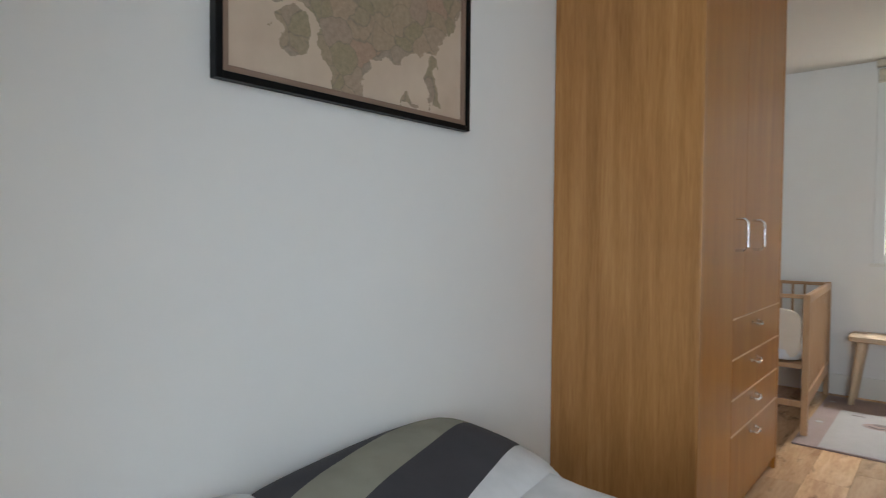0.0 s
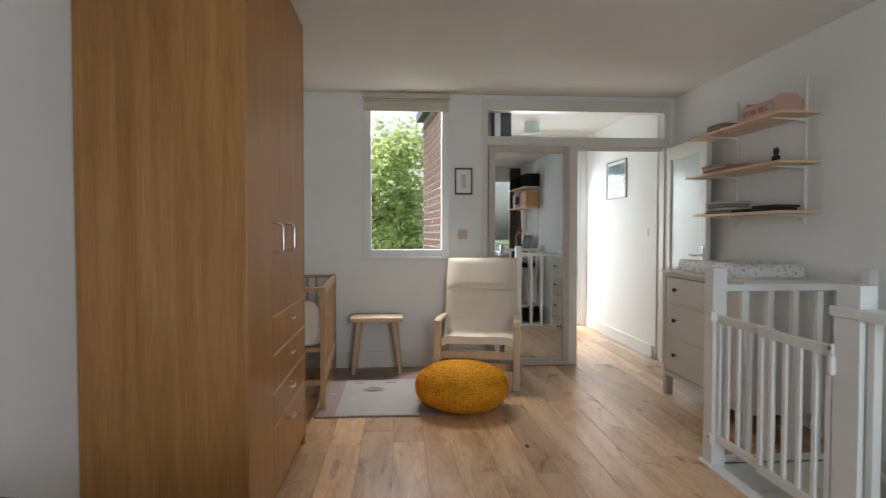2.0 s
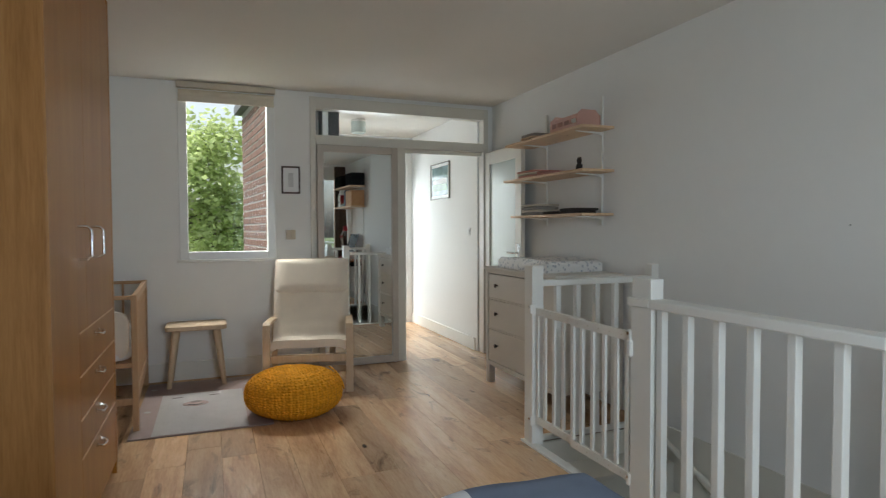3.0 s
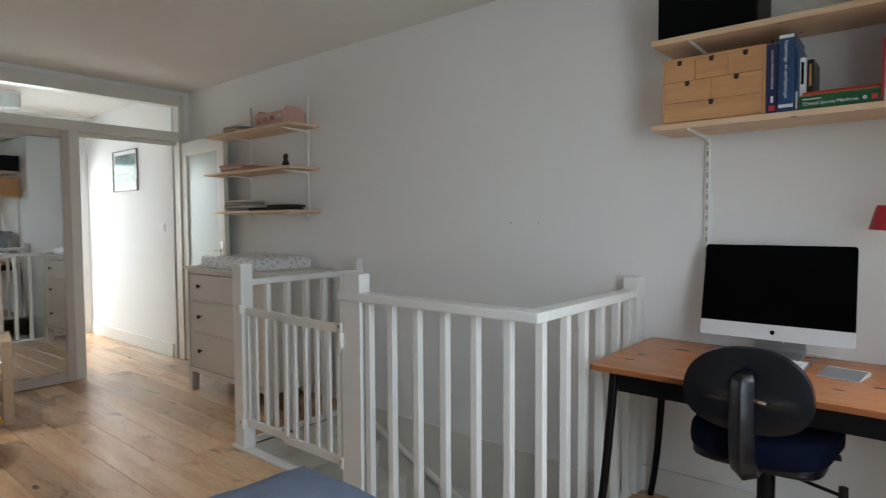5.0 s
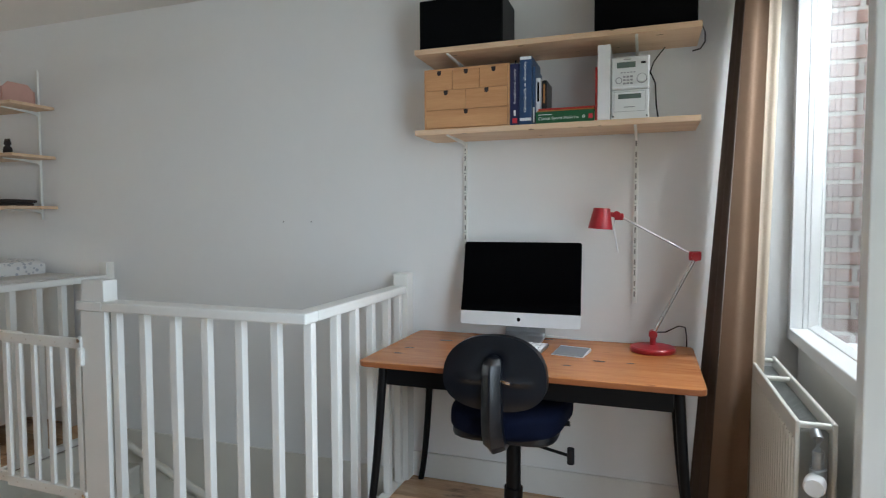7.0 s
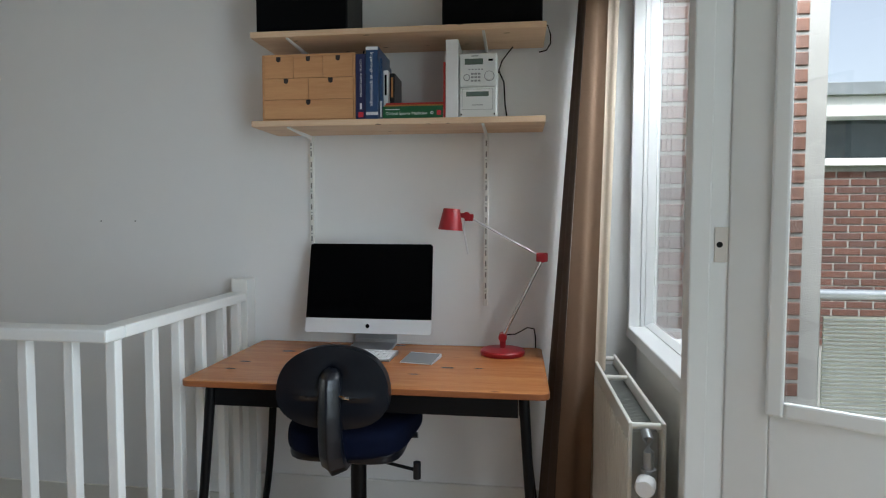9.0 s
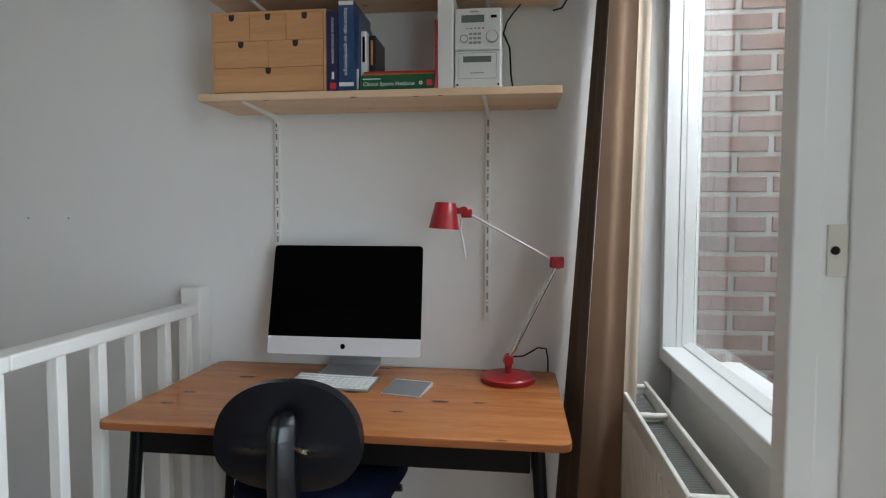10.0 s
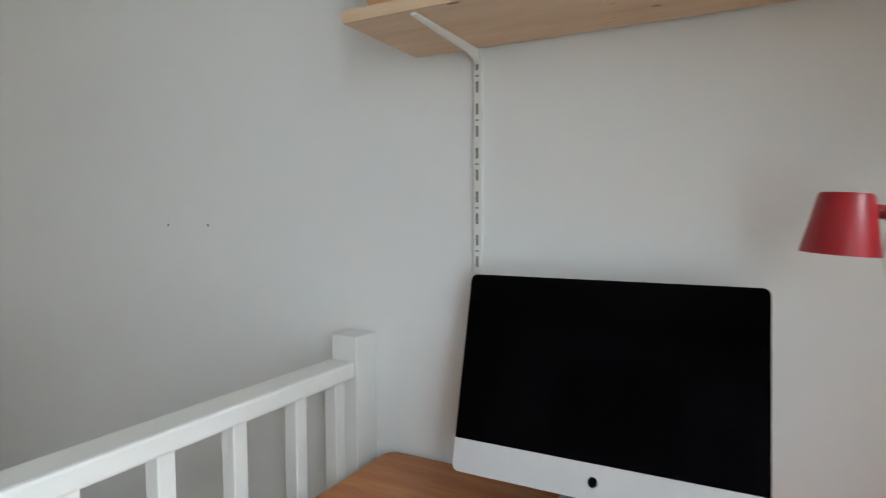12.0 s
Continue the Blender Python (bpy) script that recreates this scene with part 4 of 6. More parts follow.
def armchair():
    c = thing("armchair", (0.528, 4.555, 0), "birch-framed armchair with a cream canvas cushion", "armchair", rz=-12.0)
    for sx in (-1, 1):
        x = sx * 0.312
        lo, hi = x - 0.028, x + 0.028
        # bent front leg and arm in one
        pts = [(0.030, 0.0), (0.012, 0.30), (0.008, 0.44), (0.014, 0.50), (0.035, 0.538), (0.075, 0.552), (0.30, 0.545), (0.62, 0.520)]
        inn = [(0.62, 0.497), (0.30, 0.522), (0.085, 0.529), (0.054, 0.518), (0.040, 0.49), (0.036, 0.44), (0.040, 0.30), (0.058, 0.0)]
        f = part("side_frame", prism(pts + inn, "x", lo, hi, 0.003), M_BIRCH, c, local=True)
        part("back_leg", prism([(0.52, 0.0), (0.555, 0.0), (0.63, 0.50), (0.595, 0.50)], "x", lo + 0.004, hi - 0.004, 0.003), M_BIRCH, c, local=True)
        part("glide", box((lo + 0.005, 0.031, -0.0), (hi - 0.005, 0.056, 0.012), 0.002), M_BLACK, f, local=True)
    part("front_rail", box((-0.284, 0.045, 0.238), (0.284, 0.068, 0.296), 0.004), M_BIRCH, c, local=True)
    part("low_rail", box((-0.284, 0.30, 0.10), (0.284, 0.322, 0.15), 0.004), M_BIRCH, c, local=True)
    part("low_rail", box((-0.284, 0.535, 0.15), (0.284, 0.556, 0.20), 0.004), M_BIRCH, c, local=True)

    knots = [(0.030, 0.335), (0.20, 0.308), (0.36, 0.296), (0.47, 0.322), (0.535, 0.435), (0.575, 0.580), (0.625, 0.750), (0.725, 0.985)]

    def path(s):
        """Seat from the front, then the curve into the back: y, z."""
        f = min(max(s, 0.0), 1.0) * (len(knots) - 1)
        i = min(int(f), len(knots) - 2)
        t = f - i
        p0, p1, p2, p3 = (Vector(knots[min(max(i + k, 0), len(knots) - 1)]) for k in (-1, 0, 1, 2))
        q = 0.5 * (2 * p1 + (p2 - p0) * t + (2 * p0 - 5 * p1 + 4 * p2 - p3) * t * t + (3 * p1 - p0 - 3 * p2 + p3) * t ** 3)
        return q.x, q.y

    def surf(off):
        def fn(u, v):
            y, z = path(v)
            y2, z2 = path(min(1, v + 0.01))
            y1, z1 = path(max(0, v - 0.01))
            d = Vector((y2 - y1, z2 - z1)).normalized()
            e = min(u, 1 - u)
            puff = 0.55 * off * (1 - max(0, 1 - e / 0.10) ** 2) * (0.9 + 0.25 * math.sin(v * 26) ** 2 * 0.3)
            return ((u - 0.5) * 0.555, y - d.y * puff, z + d.x * puff + 0.004 * noise.noise(Vector((u * 5, v * 9, off * 40))))
        return fn
    part("seat_cushion", sheet(surf(0.045), 24, 60, thick=0.06), M_CREAM, c, local=True, smooth=True)

    def head(u, v):
        y, z = path(0.86 + 0.14 * v)
        e = min(u, 1 - u, v, 1 - v)
        k = 0.070 + 0.034 * (1 - max(0, 1 - e / 0.16) ** 2)
        return ((u - 0.5) * 0.562, y - k, z - 0.004)
    part("headrest", sheet(head, 22, 18, thick=0.03), M_CREAM, c, "cream headrest pillow", local=True, smooth=True)


armchair()


def pouf():
    p = thing("pouf", (0.367, 4.135, 0), "mustard yellow knitted wool pouf on the floor", "pouf")
    nu, nv = 288, 108
    rx, ry, hz = 0.324, 0.30, 0.159
    def fn(u, v):
        a = u * math.tau
        t = -math.pi / 2 + math.pi * v
        ct, st = math.cos(t), math.sin(t)
        r = max(0.0, ct) ** 0.72
        knit = 0.0085 * math.sin(a * 24) ** 2 * (0.35 + 0.65 * math.sin(v * 27 * math.pi + 1.1 * abs(math.sin(a * 24))) ** 2) * min(1, r * 1.6)
        x = (rx * r + knit * ct) * math.cos(a)
        y = (ry * r + knit * ct) * math.sin(a)
        z = hz + (hz + knit) * math.copysign(abs(st) ** 0.86, st)
        z += 0.010 * noise.noise(Vector((x * 4, y * 4, 0.7)))
        return (x + 0.367, y + 4.135, max(0.0, z) * 0.985)
    part("knitted_cover", sheet(fn, nu, nv), M_MUSTARD, p, smooth=True)
    part("seam", sweep([(0.367 + 0.19 + 0.115 * math.sin(s), 4.135 - 0.235 * math.sin(s) * 0.8, 0.175 + 0.155 * math.cos(s)) for s in (0.35, 0.6, 0.9, 1.2, 1.5)], 0.006, 8), M_MUSTARD, p, smooth=True)


pouf()


def framed_print(name, lo, hi, axis, label, art, frame_mat, w=0.016, mount=0.0):
    """A small picture on a wall; axis is the wall's normal axis with its sign."""
    t = thing(name, [(a + b) / 2 for a, b in zip(lo, hi)], label, "picture")
    i = {"y": 0, "x": 1}[axis[-1]]
    a0, a1, z0, z1 = lo[i], hi[i], lo[2], hi[2]
    def bx(p, q, d0, d1, bev):
        k = 1 - i
        l3, h3 = [0, 0, p[1]], [0, 0, q[1]]
        l3[i], h3[i] = p[0], q[0]
        base = hi[k] if axis[0] == "-" else lo[k]
        s = -1 if axis[0] == "-" else 1
        l3[k], h3[k] = min(base + s * d0, base + s * d1), max(base + s * d0, base + s * d1)
        return box(l3, h3, bev)
    bm = bmesh.new()
    for p, q in (((a0, z0), (a0 + w, z1)), ((a1 - w, z0), (a1, z1)), ((a0 + w, z0), (a1 - w, z0 + w)), ((a0 + w, z1 - w), (a1 - w, z1))):
        join_into(bm, bx(p, q, 0.001, 0.018, 0.002))
    part("picture_frame", bm, frame_mat, t)
    part("mount", bx((a0 + w, z0 + w), (a1 - w, z1 - w), 0.001, 0.008, 0), M_KEY, t)
    if mount:
        part("print", bx((a0 + w + mount, z0 + w + mount), (a1 - w - mount, z1 - w - mount), 0.008, 0.010, 0), art, t)
    return t


M_PRINT = plain("grey_pencil_print", (0.62, 0.62, 0.62), 0.6, var=0.12, scale=30)
M_PHOTO = plain("landscape_photo", (0.20, 0.28, 0.30), 0.15, var=0.5, scale=9)
framed_print("small_picture", (0.438, YF - 0.02, 1.585), (0.600, YF, 1.828), "-y", "small dark-framed print on the white wall", M_PRINT, plain("dark_wood_frame", (0.06, 0.03, 0.02), 0.4), 0.014, 0.045)
hp = framed_print("hall_picture", (2.38, 6.26, 1.62), (2.40, 6.86, 2.05), "-x", "dark-framed photograph on the hall wall", M_PHOTO, plain("thin_grey_frame", (0.22, 0.21, 0.19), 0.35, 0.3), 0.011, 0.035)


part("horizon", box((2.3885, 6.335, 1.80), (2.3895, 6.785, 1.86)), M_KEY, hp, "white band in the photograph")
part("foreground", box((2.3880, 6.335, 1.72), (2.3890, 6.785, 1.798)), plain("green_photo", (0.10, 0.20, 0.08), 0.2, var=0.4, scale=12), hp, "green foreground in the photograph")
M_SWITCH = plain("ivory_plastic", (0.55, 0.47, 0.36), 0.4, var=0.02)


def wall_switch():
    s = thing("light_switch", (0.512, YF - 0.01, 1.185), "square cream double light switch", "light switch")
    part("plate", box((0.470, YF - 0.010, 1.178), (0.555, YF - 0.0005, 1.262), 0.004), M_SWITCH, s)
    for x in (0.480, 0.514):
        part("rocker", box((x, YF - 0.016, 1.196), (x + 0.031, YF - 0.009, 1.245), 0.002), M_SWITCH, s)


wall_switch()


def hall_things():
    l = thing("hall_lamp", (1.42, 6.6, H), "round white ceiling lamp in the hall", "ceiling lamp")
    part("base", rod((1.42, 6.6, H - 0.02), (1.42, 6.6, H - 0.0005), 0.085, n=24), M_WHITE, l)
    part("shade", lathe([(0, -0.15), (0.07, -0.148), (0.082, -0.135), (0.082, -0.02), (0, -0.02)], 28, m=Matrix.Translation((1.42, 6.6, H))), M_FROST, l, smooth=True)
    b = thing("meter_box", (0.95, YF + 0.40, 2.1), "dark grey box near the hall ceiling", "box")
    part("casing", box((0.901, YF + 0.30, 2.10), (1.02, YF + 0.60, 2.40), 0.006), plain("dark_grey_box", (0.07, 0.07, 0.075), 0.5), b)
    part("lid", box((0.901, YF + 0.295, 2.40), (1.025, YF + 0.605, 2.43), 0.004), plain("grey_box_lid", (0.12, 0.12, 0.125), 0.5), b)
    s = thing("hall_switch", (2.395, 5.72, 1.20), "small white light switch in the hall", "light switch")
    part("plate", box((2.390, 5.69, 1.20), (2.3995, 5.77, 1.28), 0.003), M_KEY, s)
    part("rocker", box((2.386, 5.705, 1.215), (2.391, 5.755, 1.265), 0.002), M_KEY, s)


hall_things()


# ---- changing corner ----
def dresser():
    x0, x1, y0, y1, z = 1.965, 2.500, 3.345, 4.415, 0.955
    d = thing("dresser", ((x0 + x1) / 2, (y0 + y1) / 2, 0), "off-white wooden chest with three drawers and dark knobs", "chest of drawers")
    part("top", box((x0 - 0.022, y0 - 0.012, z - 0.022), (x1, y1 + 0.018, z), 0.004), M_GREYW, d)
    part("side_panel", box((x0, y0, 0.15), (x1, y0 + 0.03, z - 0.022), 0.003), M_GREYW, d)
    part("side_panel", box((x0, y1 - 0.03, 0.15), (x1, y1, z - 0.022), 0.003), M_GREYW, d)
    part("back", box((x1 - 0.01, y0 + 0.03, 0.15), (x1, y1 - 0.03, z - 0.022)), M_GREYW, d)
    part("carcass", box((x0 + 0.035, y0 + 0.03, 0.155), (x1 - 0.01, y1 - 0.03, z - 0.03)), M_KNOB, d, "dark inside of the chest")
    for x in (x0, x1 - 0.055):
        for y in (y0, y1 - 0.055):
            part("leg", box((x, y, 0), (x + 0.055, y + 0.055, 0.15), 0.004), M_GREYW, d)
    for za, zb in ((0.15, 0.185), (z - 0.05, z - 0.022)):
        part("rail", box((x0 + 0.001, y0 + 0.03, za), (x0 + 0.03, y1 - 0.03, zb), 0.002), M_GREYW, d)
    for za, zb in ((0.192, 0.445), (0.462, 0.690), (0.707, 0.898)):
        w = part("drawer", box((x0 + 0.003, y0 + 0.036, za), (x0 + 0.034, y1 - 0.036, zb), 0.003), M_GREYW, d)
        for y in (y0 + 0.20, y1 - 0.20):
            zc = (za + zb) / 2 + 0.01
            part("knob", lathe([(0.006, 0), (0.006, 0.012), (0.015, 0.018), (0.016, 0.026), (0, 0.029)], 18, m=Matrix.Translation((x0 + 0.003, y, zc)) @ Euler((0, radians(-90), 0)).to_matrix().to_4x4()), M_KNOB, w, "dark round knob", smooth=True)
    for za in (0.4465, 0.6915):
        part("divider", box((x0 + 0.006, y0 + 0.03, za), (x0 + 0.033, y1 - 0.03, za + 0.0135), 0.001), M_GREYW, d)


dresser()


def pad_mat():
    m, n, l, b = material("patterned_oilcloth", 0.45)
    v = coords(n, l)
    vor = n.new("ShaderNodeTexVoronoi")
    vor.inputs["Scale"].default_value = 38
    l.new(v, vor.inputs["Vector"])
    k = ramp(n, l, vor.outputs["Distance"], [(0.30, (1, 1, 1)), (0.42, (0, 0, 0))])
    c = ramp(n, l, noise_tex(n, l, v, 22, 3), [(0.35, (0.52, 0.52, 0.54)), (0.65, (0.42, 0.44, 0.48))])
    l.new(mix(n, l, k, (0.78, 0.77, 0.75), c), b.inputs["Base Color"])
    bump(n, l, b, noise_tex(n, l, v, 60, 3), 0.15, 0.003)
    return m


def changing_pad():
    p = thing("changing_pad", (2.24, 3.86, 0.955), "white changing pad with a grey leaf print", "changing pad")
    def fn(u, v):
        x = 2.00 + 0.46 * u
        y = 3.53 + 0.74 * v
        rim = max(abs(u - 0.5), abs(v - 0.5) * 0.9) * 2
        z = 1.012 + 0.038 * max(0, rim - 0.45) / 0.55
        e = min(u, 1 - u, v, 1 - v)
        if e < 0.05:
            z -= 0.03 * (1 - e / 0.05) ** 2
        return (x, y, z)
    bm = sheet(fn, 26, 34)
    g = bmesh.ops.extrude_face_region(bm, geom=bm.faces[:])
    for v in [q for q in g["geom"] if isinstance(q, bmesh.types.BMVert)]:
        v.co.z = 0.9565
    bmesh.ops.recalc_face_normals(bm, faces=bm.faces)
    part("cover", bm, pad_mat(), p, smooth=True)


changing_pad()


M_SLOT = plain("slot_shade", (0.24, 0.23, 0.21), 0.7)


def bracket(parent, y, z, depth, mat, xw=XR - 0.014):
    """Pressed steel shelf bracket under a board, its arm towards the room."""
    bm = prism([(xw, z), (xw - depth, z), (xw - depth, z - 0.006), (xw - 0.05, z - 0.015), (xw - 0.012, z - 0.021), (xw, z - 0.032)], "y", y - 0.0055, y + 0.0055, 0.0015)
    return part("bracket", bm, mat, parent)


def upright(parent, y, z0, z1, slots, mat):
    u = part("upright", box((XR - 0.014, y - 0.0095, z0), (XR - 0.0005, y + 0.0095, z1), 0.0015), mat, parent, "white slotted steel upright")
    z = z0 + 0.03
    k = 0
    while slots and z < z1 - 0.02:
        part("slot", box((XR - 0.0148, y - 0.0028, z), (XR - 0.0138, y + 0.0028, z + 0.023)), M_SLOT, u)
        if k % 2 == 0:
            part("screw", box((XR - 0.0150, y - 0.004, z + 0.0325), (XR - 0.0138, y + 0.004, z + 0.0365)), M_FIN, u)
        z += 0.0465
        k += 1
    return u


def nursery_shelves():
    s = thing("wall_shelf", (XR, 4.0, 1.29), "three pine boards on white uprights above the chest", "wall shelf")
    for y in (4.37, 3.612):
        upright(s, y, 1.290, 2.225, False, M_WHITE)
    for z, yb in ((1.985, 4.60), (1.682, 4.63), (1.374, 4.50)):
        part("board", box((2.235, 3.460, z - 0.018), (XR - 0.016, yb, z), 0.002), M_PINE, s)
        for y in (4.37, 3.612):
            bracket(s, y, z - 0.0185, 0.22, M_WHITE)


nursery_shelves()


def folded(name, x, y, z, w, d, layers, mats, label, seed):
    rnd = random.Random(seed)
    t = thing(name, (x, y, z), label, "clothes")
    zz = z + 0.001
    for k in range(layers):
        h = 0.017 + rnd.random() * 0.009
        ox, oy, r = rnd.uniform(-0.008, 0.008), rnd.uniform(-0.012, 0.012), rnd.uniform(-5, 5)
        c = cushion((-d / 2, -w / 2, 0), (d / 2, w / 2, h), 8, 6, m=Matrix.Translation((x + ox, y + oy, zz)) @ Euler((0, 0, radians(r))).to_matrix().to_4x4())
        part("layer", c, mats[k % len(mats)], t, smooth=True)
        zz += h * 0.93
    return t


M_PINK = plain("dusty_pink_cloth", (0.50, 0.24, 0.20), 0.95, var=0.1, scale=14, grain=0.6, gscale=300)
M_PINKP = plain("pink_plastic", (0.62, 0.36, 0.30), 0.4, var=0.04)
M_GREYC = plain("grey_cloth", (0.30, 0.28, 0.26), 0.95, var=0.2, scale=20, grain=0.6, gscale=300)
M_DARKC = plain("dark_brown_cloth", (0.035, 0.026, 0.024), 0.95, var=0.2, scale=20, grain=0.6, gscale=300)
M_CREAMC = plain("cream_cloth", (0.56, 0.50, 0.42), 0.95, var=0.1, scale=14, grain=0.6, gscale=300)
folded("folded_clothes", 2.36, 4.28, 1.682, 0.30, 0.22, 3, [M_PINK, M_CREAMC, M_PINK], "folded pink and cream baby clothes on the shelf", 3)
folded("folded_clothes", 2.37, 4.04, 1.682, 0.20, 0.20, 2, [M_PINK, M_PINK], "folded dusty pink cloth on the shelf", 4)
folded("folded_clothes", 2.36, 4.22, 1.374, 0.30, 0.22, 4, [M_GREYC, M_CREAMC, M_GREYC, M_CREAMC], "stack of grey and cream folded cloths", 5)
folded("folded_clothes", 2.38, 3.98, 1.374, 0.22, 0.20, 1, [M_DARKC], "thin dark folded cloth on the shelf", 6)
folded("folded_clothes", 2.37, 3.70, 1.374, 0.26, 0.20, 2, [M_DARKC, M_DARKC], "dark brown folded cloth on the shelf", 7)
folded("book_pile", 2.37, 4.30, 1.985, 0.24, 0.18, 3, [M_DARKC, M_PINE, M_GREYC], "small pile of dark and tan books", 8)


def crate():
    c = thing("crate", (2.40, 3.78, 1.985), "small pink plastic crate with open handles", "crate")
    x0, x1, y0, y1, z0 = 2.29, 2.49, 3.60, 3.96, 1.986
    part("base", box((x0, y0, z0), (x1, y1, z0 + 0.006), 0.002), M_PINKP, c)
    for x in (x0, x1 - 0.006):
        part("rail", box((x, y0, z0 + 0.006), (x + 0.006, y1, z0 + 0.038), 0.002), M_PINKP, c)
        part("rail", box((x, y0, z0 + 0.072), (x + 0.006, y1, z0 + 0.10), 0.002), M_PINKP, c)
        for k in range(5):
            y = y0 + k * (y1 - y0 - 0.02) / 4
            part("stave", box((x + 0.0005, y, z0 + 0.038), (x + 0.0055, y + 0.02, z0 + 0.072), 0.001), M_PINKP, c)
    for y in (y0 + 0.0065, y1 - 0.0125):
        bm = prism([(x0 + 0.006, z0 + 0.006), (x1 - 0.006, z0 + 0.006), (x1 - 0.006, z0 + 0.10), (x1 - 0.04, z0 + 0.135), (x0 + 0.04, z0 + 0.135), (x0 + 0.006, z0 + 0.10)], "y", y, y + 0.006)
        part("end", bm, M_PINKP, c)


crate()


def figurine():
    bm = lathe([(0, 0), (0.020, 0.0), (0.026, 0.02), (0.022, 0.045), (0.012, 0.055), (0.019, 0.068), (0.017, 0.085), (0, 0.092)], 18, m=Matrix.Translation((2.34, 3.645, 1.6825)))
    for dy in (-0.013, 0.013):
        lathe([(0, 0.0), (0.008, 0.004), (0.006, 0.014), (0, 0.017)], 10, bm, Matrix.Translation((2.34, 3.645 + dy, 1.766)))
    ob = solid("figurine", bm, M_DARKC, "small dark bear-shaped figurine on the shelf", "figurine", kind="", smooth=True)


figurine()


# ---- desk corner ----
def lettering(text, size, m, mat, parent, name="lettering"):
    """Raised letters in the built-in font; m takes the text's x and y axes to the world."""
    cu = bpy.data.curves.new("letters", "FONT")
    cu.body, cu.size, cu.extrude = text, size, 0.0002
    tmp = bpy.data.objects.new("letters", cu)
    me = bpy.data.meshes.new_from_object(tmp)
    bpy.data.objects.remove(tmp)
    bm = bmesh.new()
    bm.from_mesh(me)
    bpy.data.meshes.remove(me)
    bm.transform(m)
    return part(name, bm, mat, parent)


def facing_room(x, y, z):
    """Text on a face that looks towards -x, read from left to right."""
    return Matrix(((0, 0, -1, x), (-1, 0, 0, y), (0, 1, 0, z), (0, 0, 0, 1)))


def down_spine(x, y, z):
    """Text on a spine that looks towards -x, read from top to bottom."""
    return Matrix(((0, 0, -1, x), (0, -1, 0, y), (-1, 0, 0, z), (0, 0, 0, 1)))


def desk():
    x0, x1, y0, y1, z = 1.842, 2.512, -0.212, 1.032, 0.740
    d = thing("desk", ((x0 + x1) / 2, (y0 + y1) / 2, 0), "antique pine desk with black steel legs", "desk")
    r = 0.03
    out = []
    for cx, cy, a0 in ((x1 - r, y1 - r, 0), (x0 + r, y1 - r, 90), (x0 + r, y0 + r, 180), (x1 - r, y0 + r, 270)):
        for k in range(5):
            a = radians(a0 + 22.5 * k)
            out.append((cx + r * math.cos(a), cy + r * math.sin(a)))
    bm = prism(out, "z", z - 0.022, z, 0.004)
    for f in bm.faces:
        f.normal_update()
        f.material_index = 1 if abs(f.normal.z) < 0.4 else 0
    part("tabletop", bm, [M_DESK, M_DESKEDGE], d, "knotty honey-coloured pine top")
    part("apron", box((x0 + 0.05, y0 + 0.10, z - 0.098), (x0 + 0.072, y1 - 0.10, z - 0.0225), 0.003), M_BLACK, d)
    part("apron", box((x1 - 0.072, y0 + 0.10, z - 0.098), (x1 - 0.05, y1 - 0.10, z - 0.0225), 0.003), M_BLACK, d)
    part("apron", box((x0 + 0.075, y0 + 0.075, z - 0.098), (x1 - 0.075, y0 + 0.097, z - 0.0225), 0.003), M_BLACK, d)
    part("apron", box((x0 + 0.075, y1 - 0.097, z - 0.098), (x1 - 0.075, y1 - 0.075, z - 0.0225), 0.003), M_BLACK, d)
    for cx, sx in ((x0 + 0.062, -1), (x1 - 0.062, 1)):
        for cy, sy in ((y0 + 0.072, -1), (y1 - 0.072, 1)):
            pts, rs = [], []
            for k in range(13):
                t = k / 12
                bow = 0.018 * math.sin(math.pi * t * 0.9) + 0.075 * t ** 3
                pts.append((cx + sx * bow * 0.45, cy + sy * (bow * 0.9 - 0.01), (z - 0.0225) * (1 - t)))
                rs.append(0.0175 - 0.003 * t)
            if sx > 0:
                pts = [(min(a, XR - 0.022), b, c) for a, b, c in pts]
            part("leg", sweep(pts, rs, 12), M_BLACK, d, smooth=True)


desk()


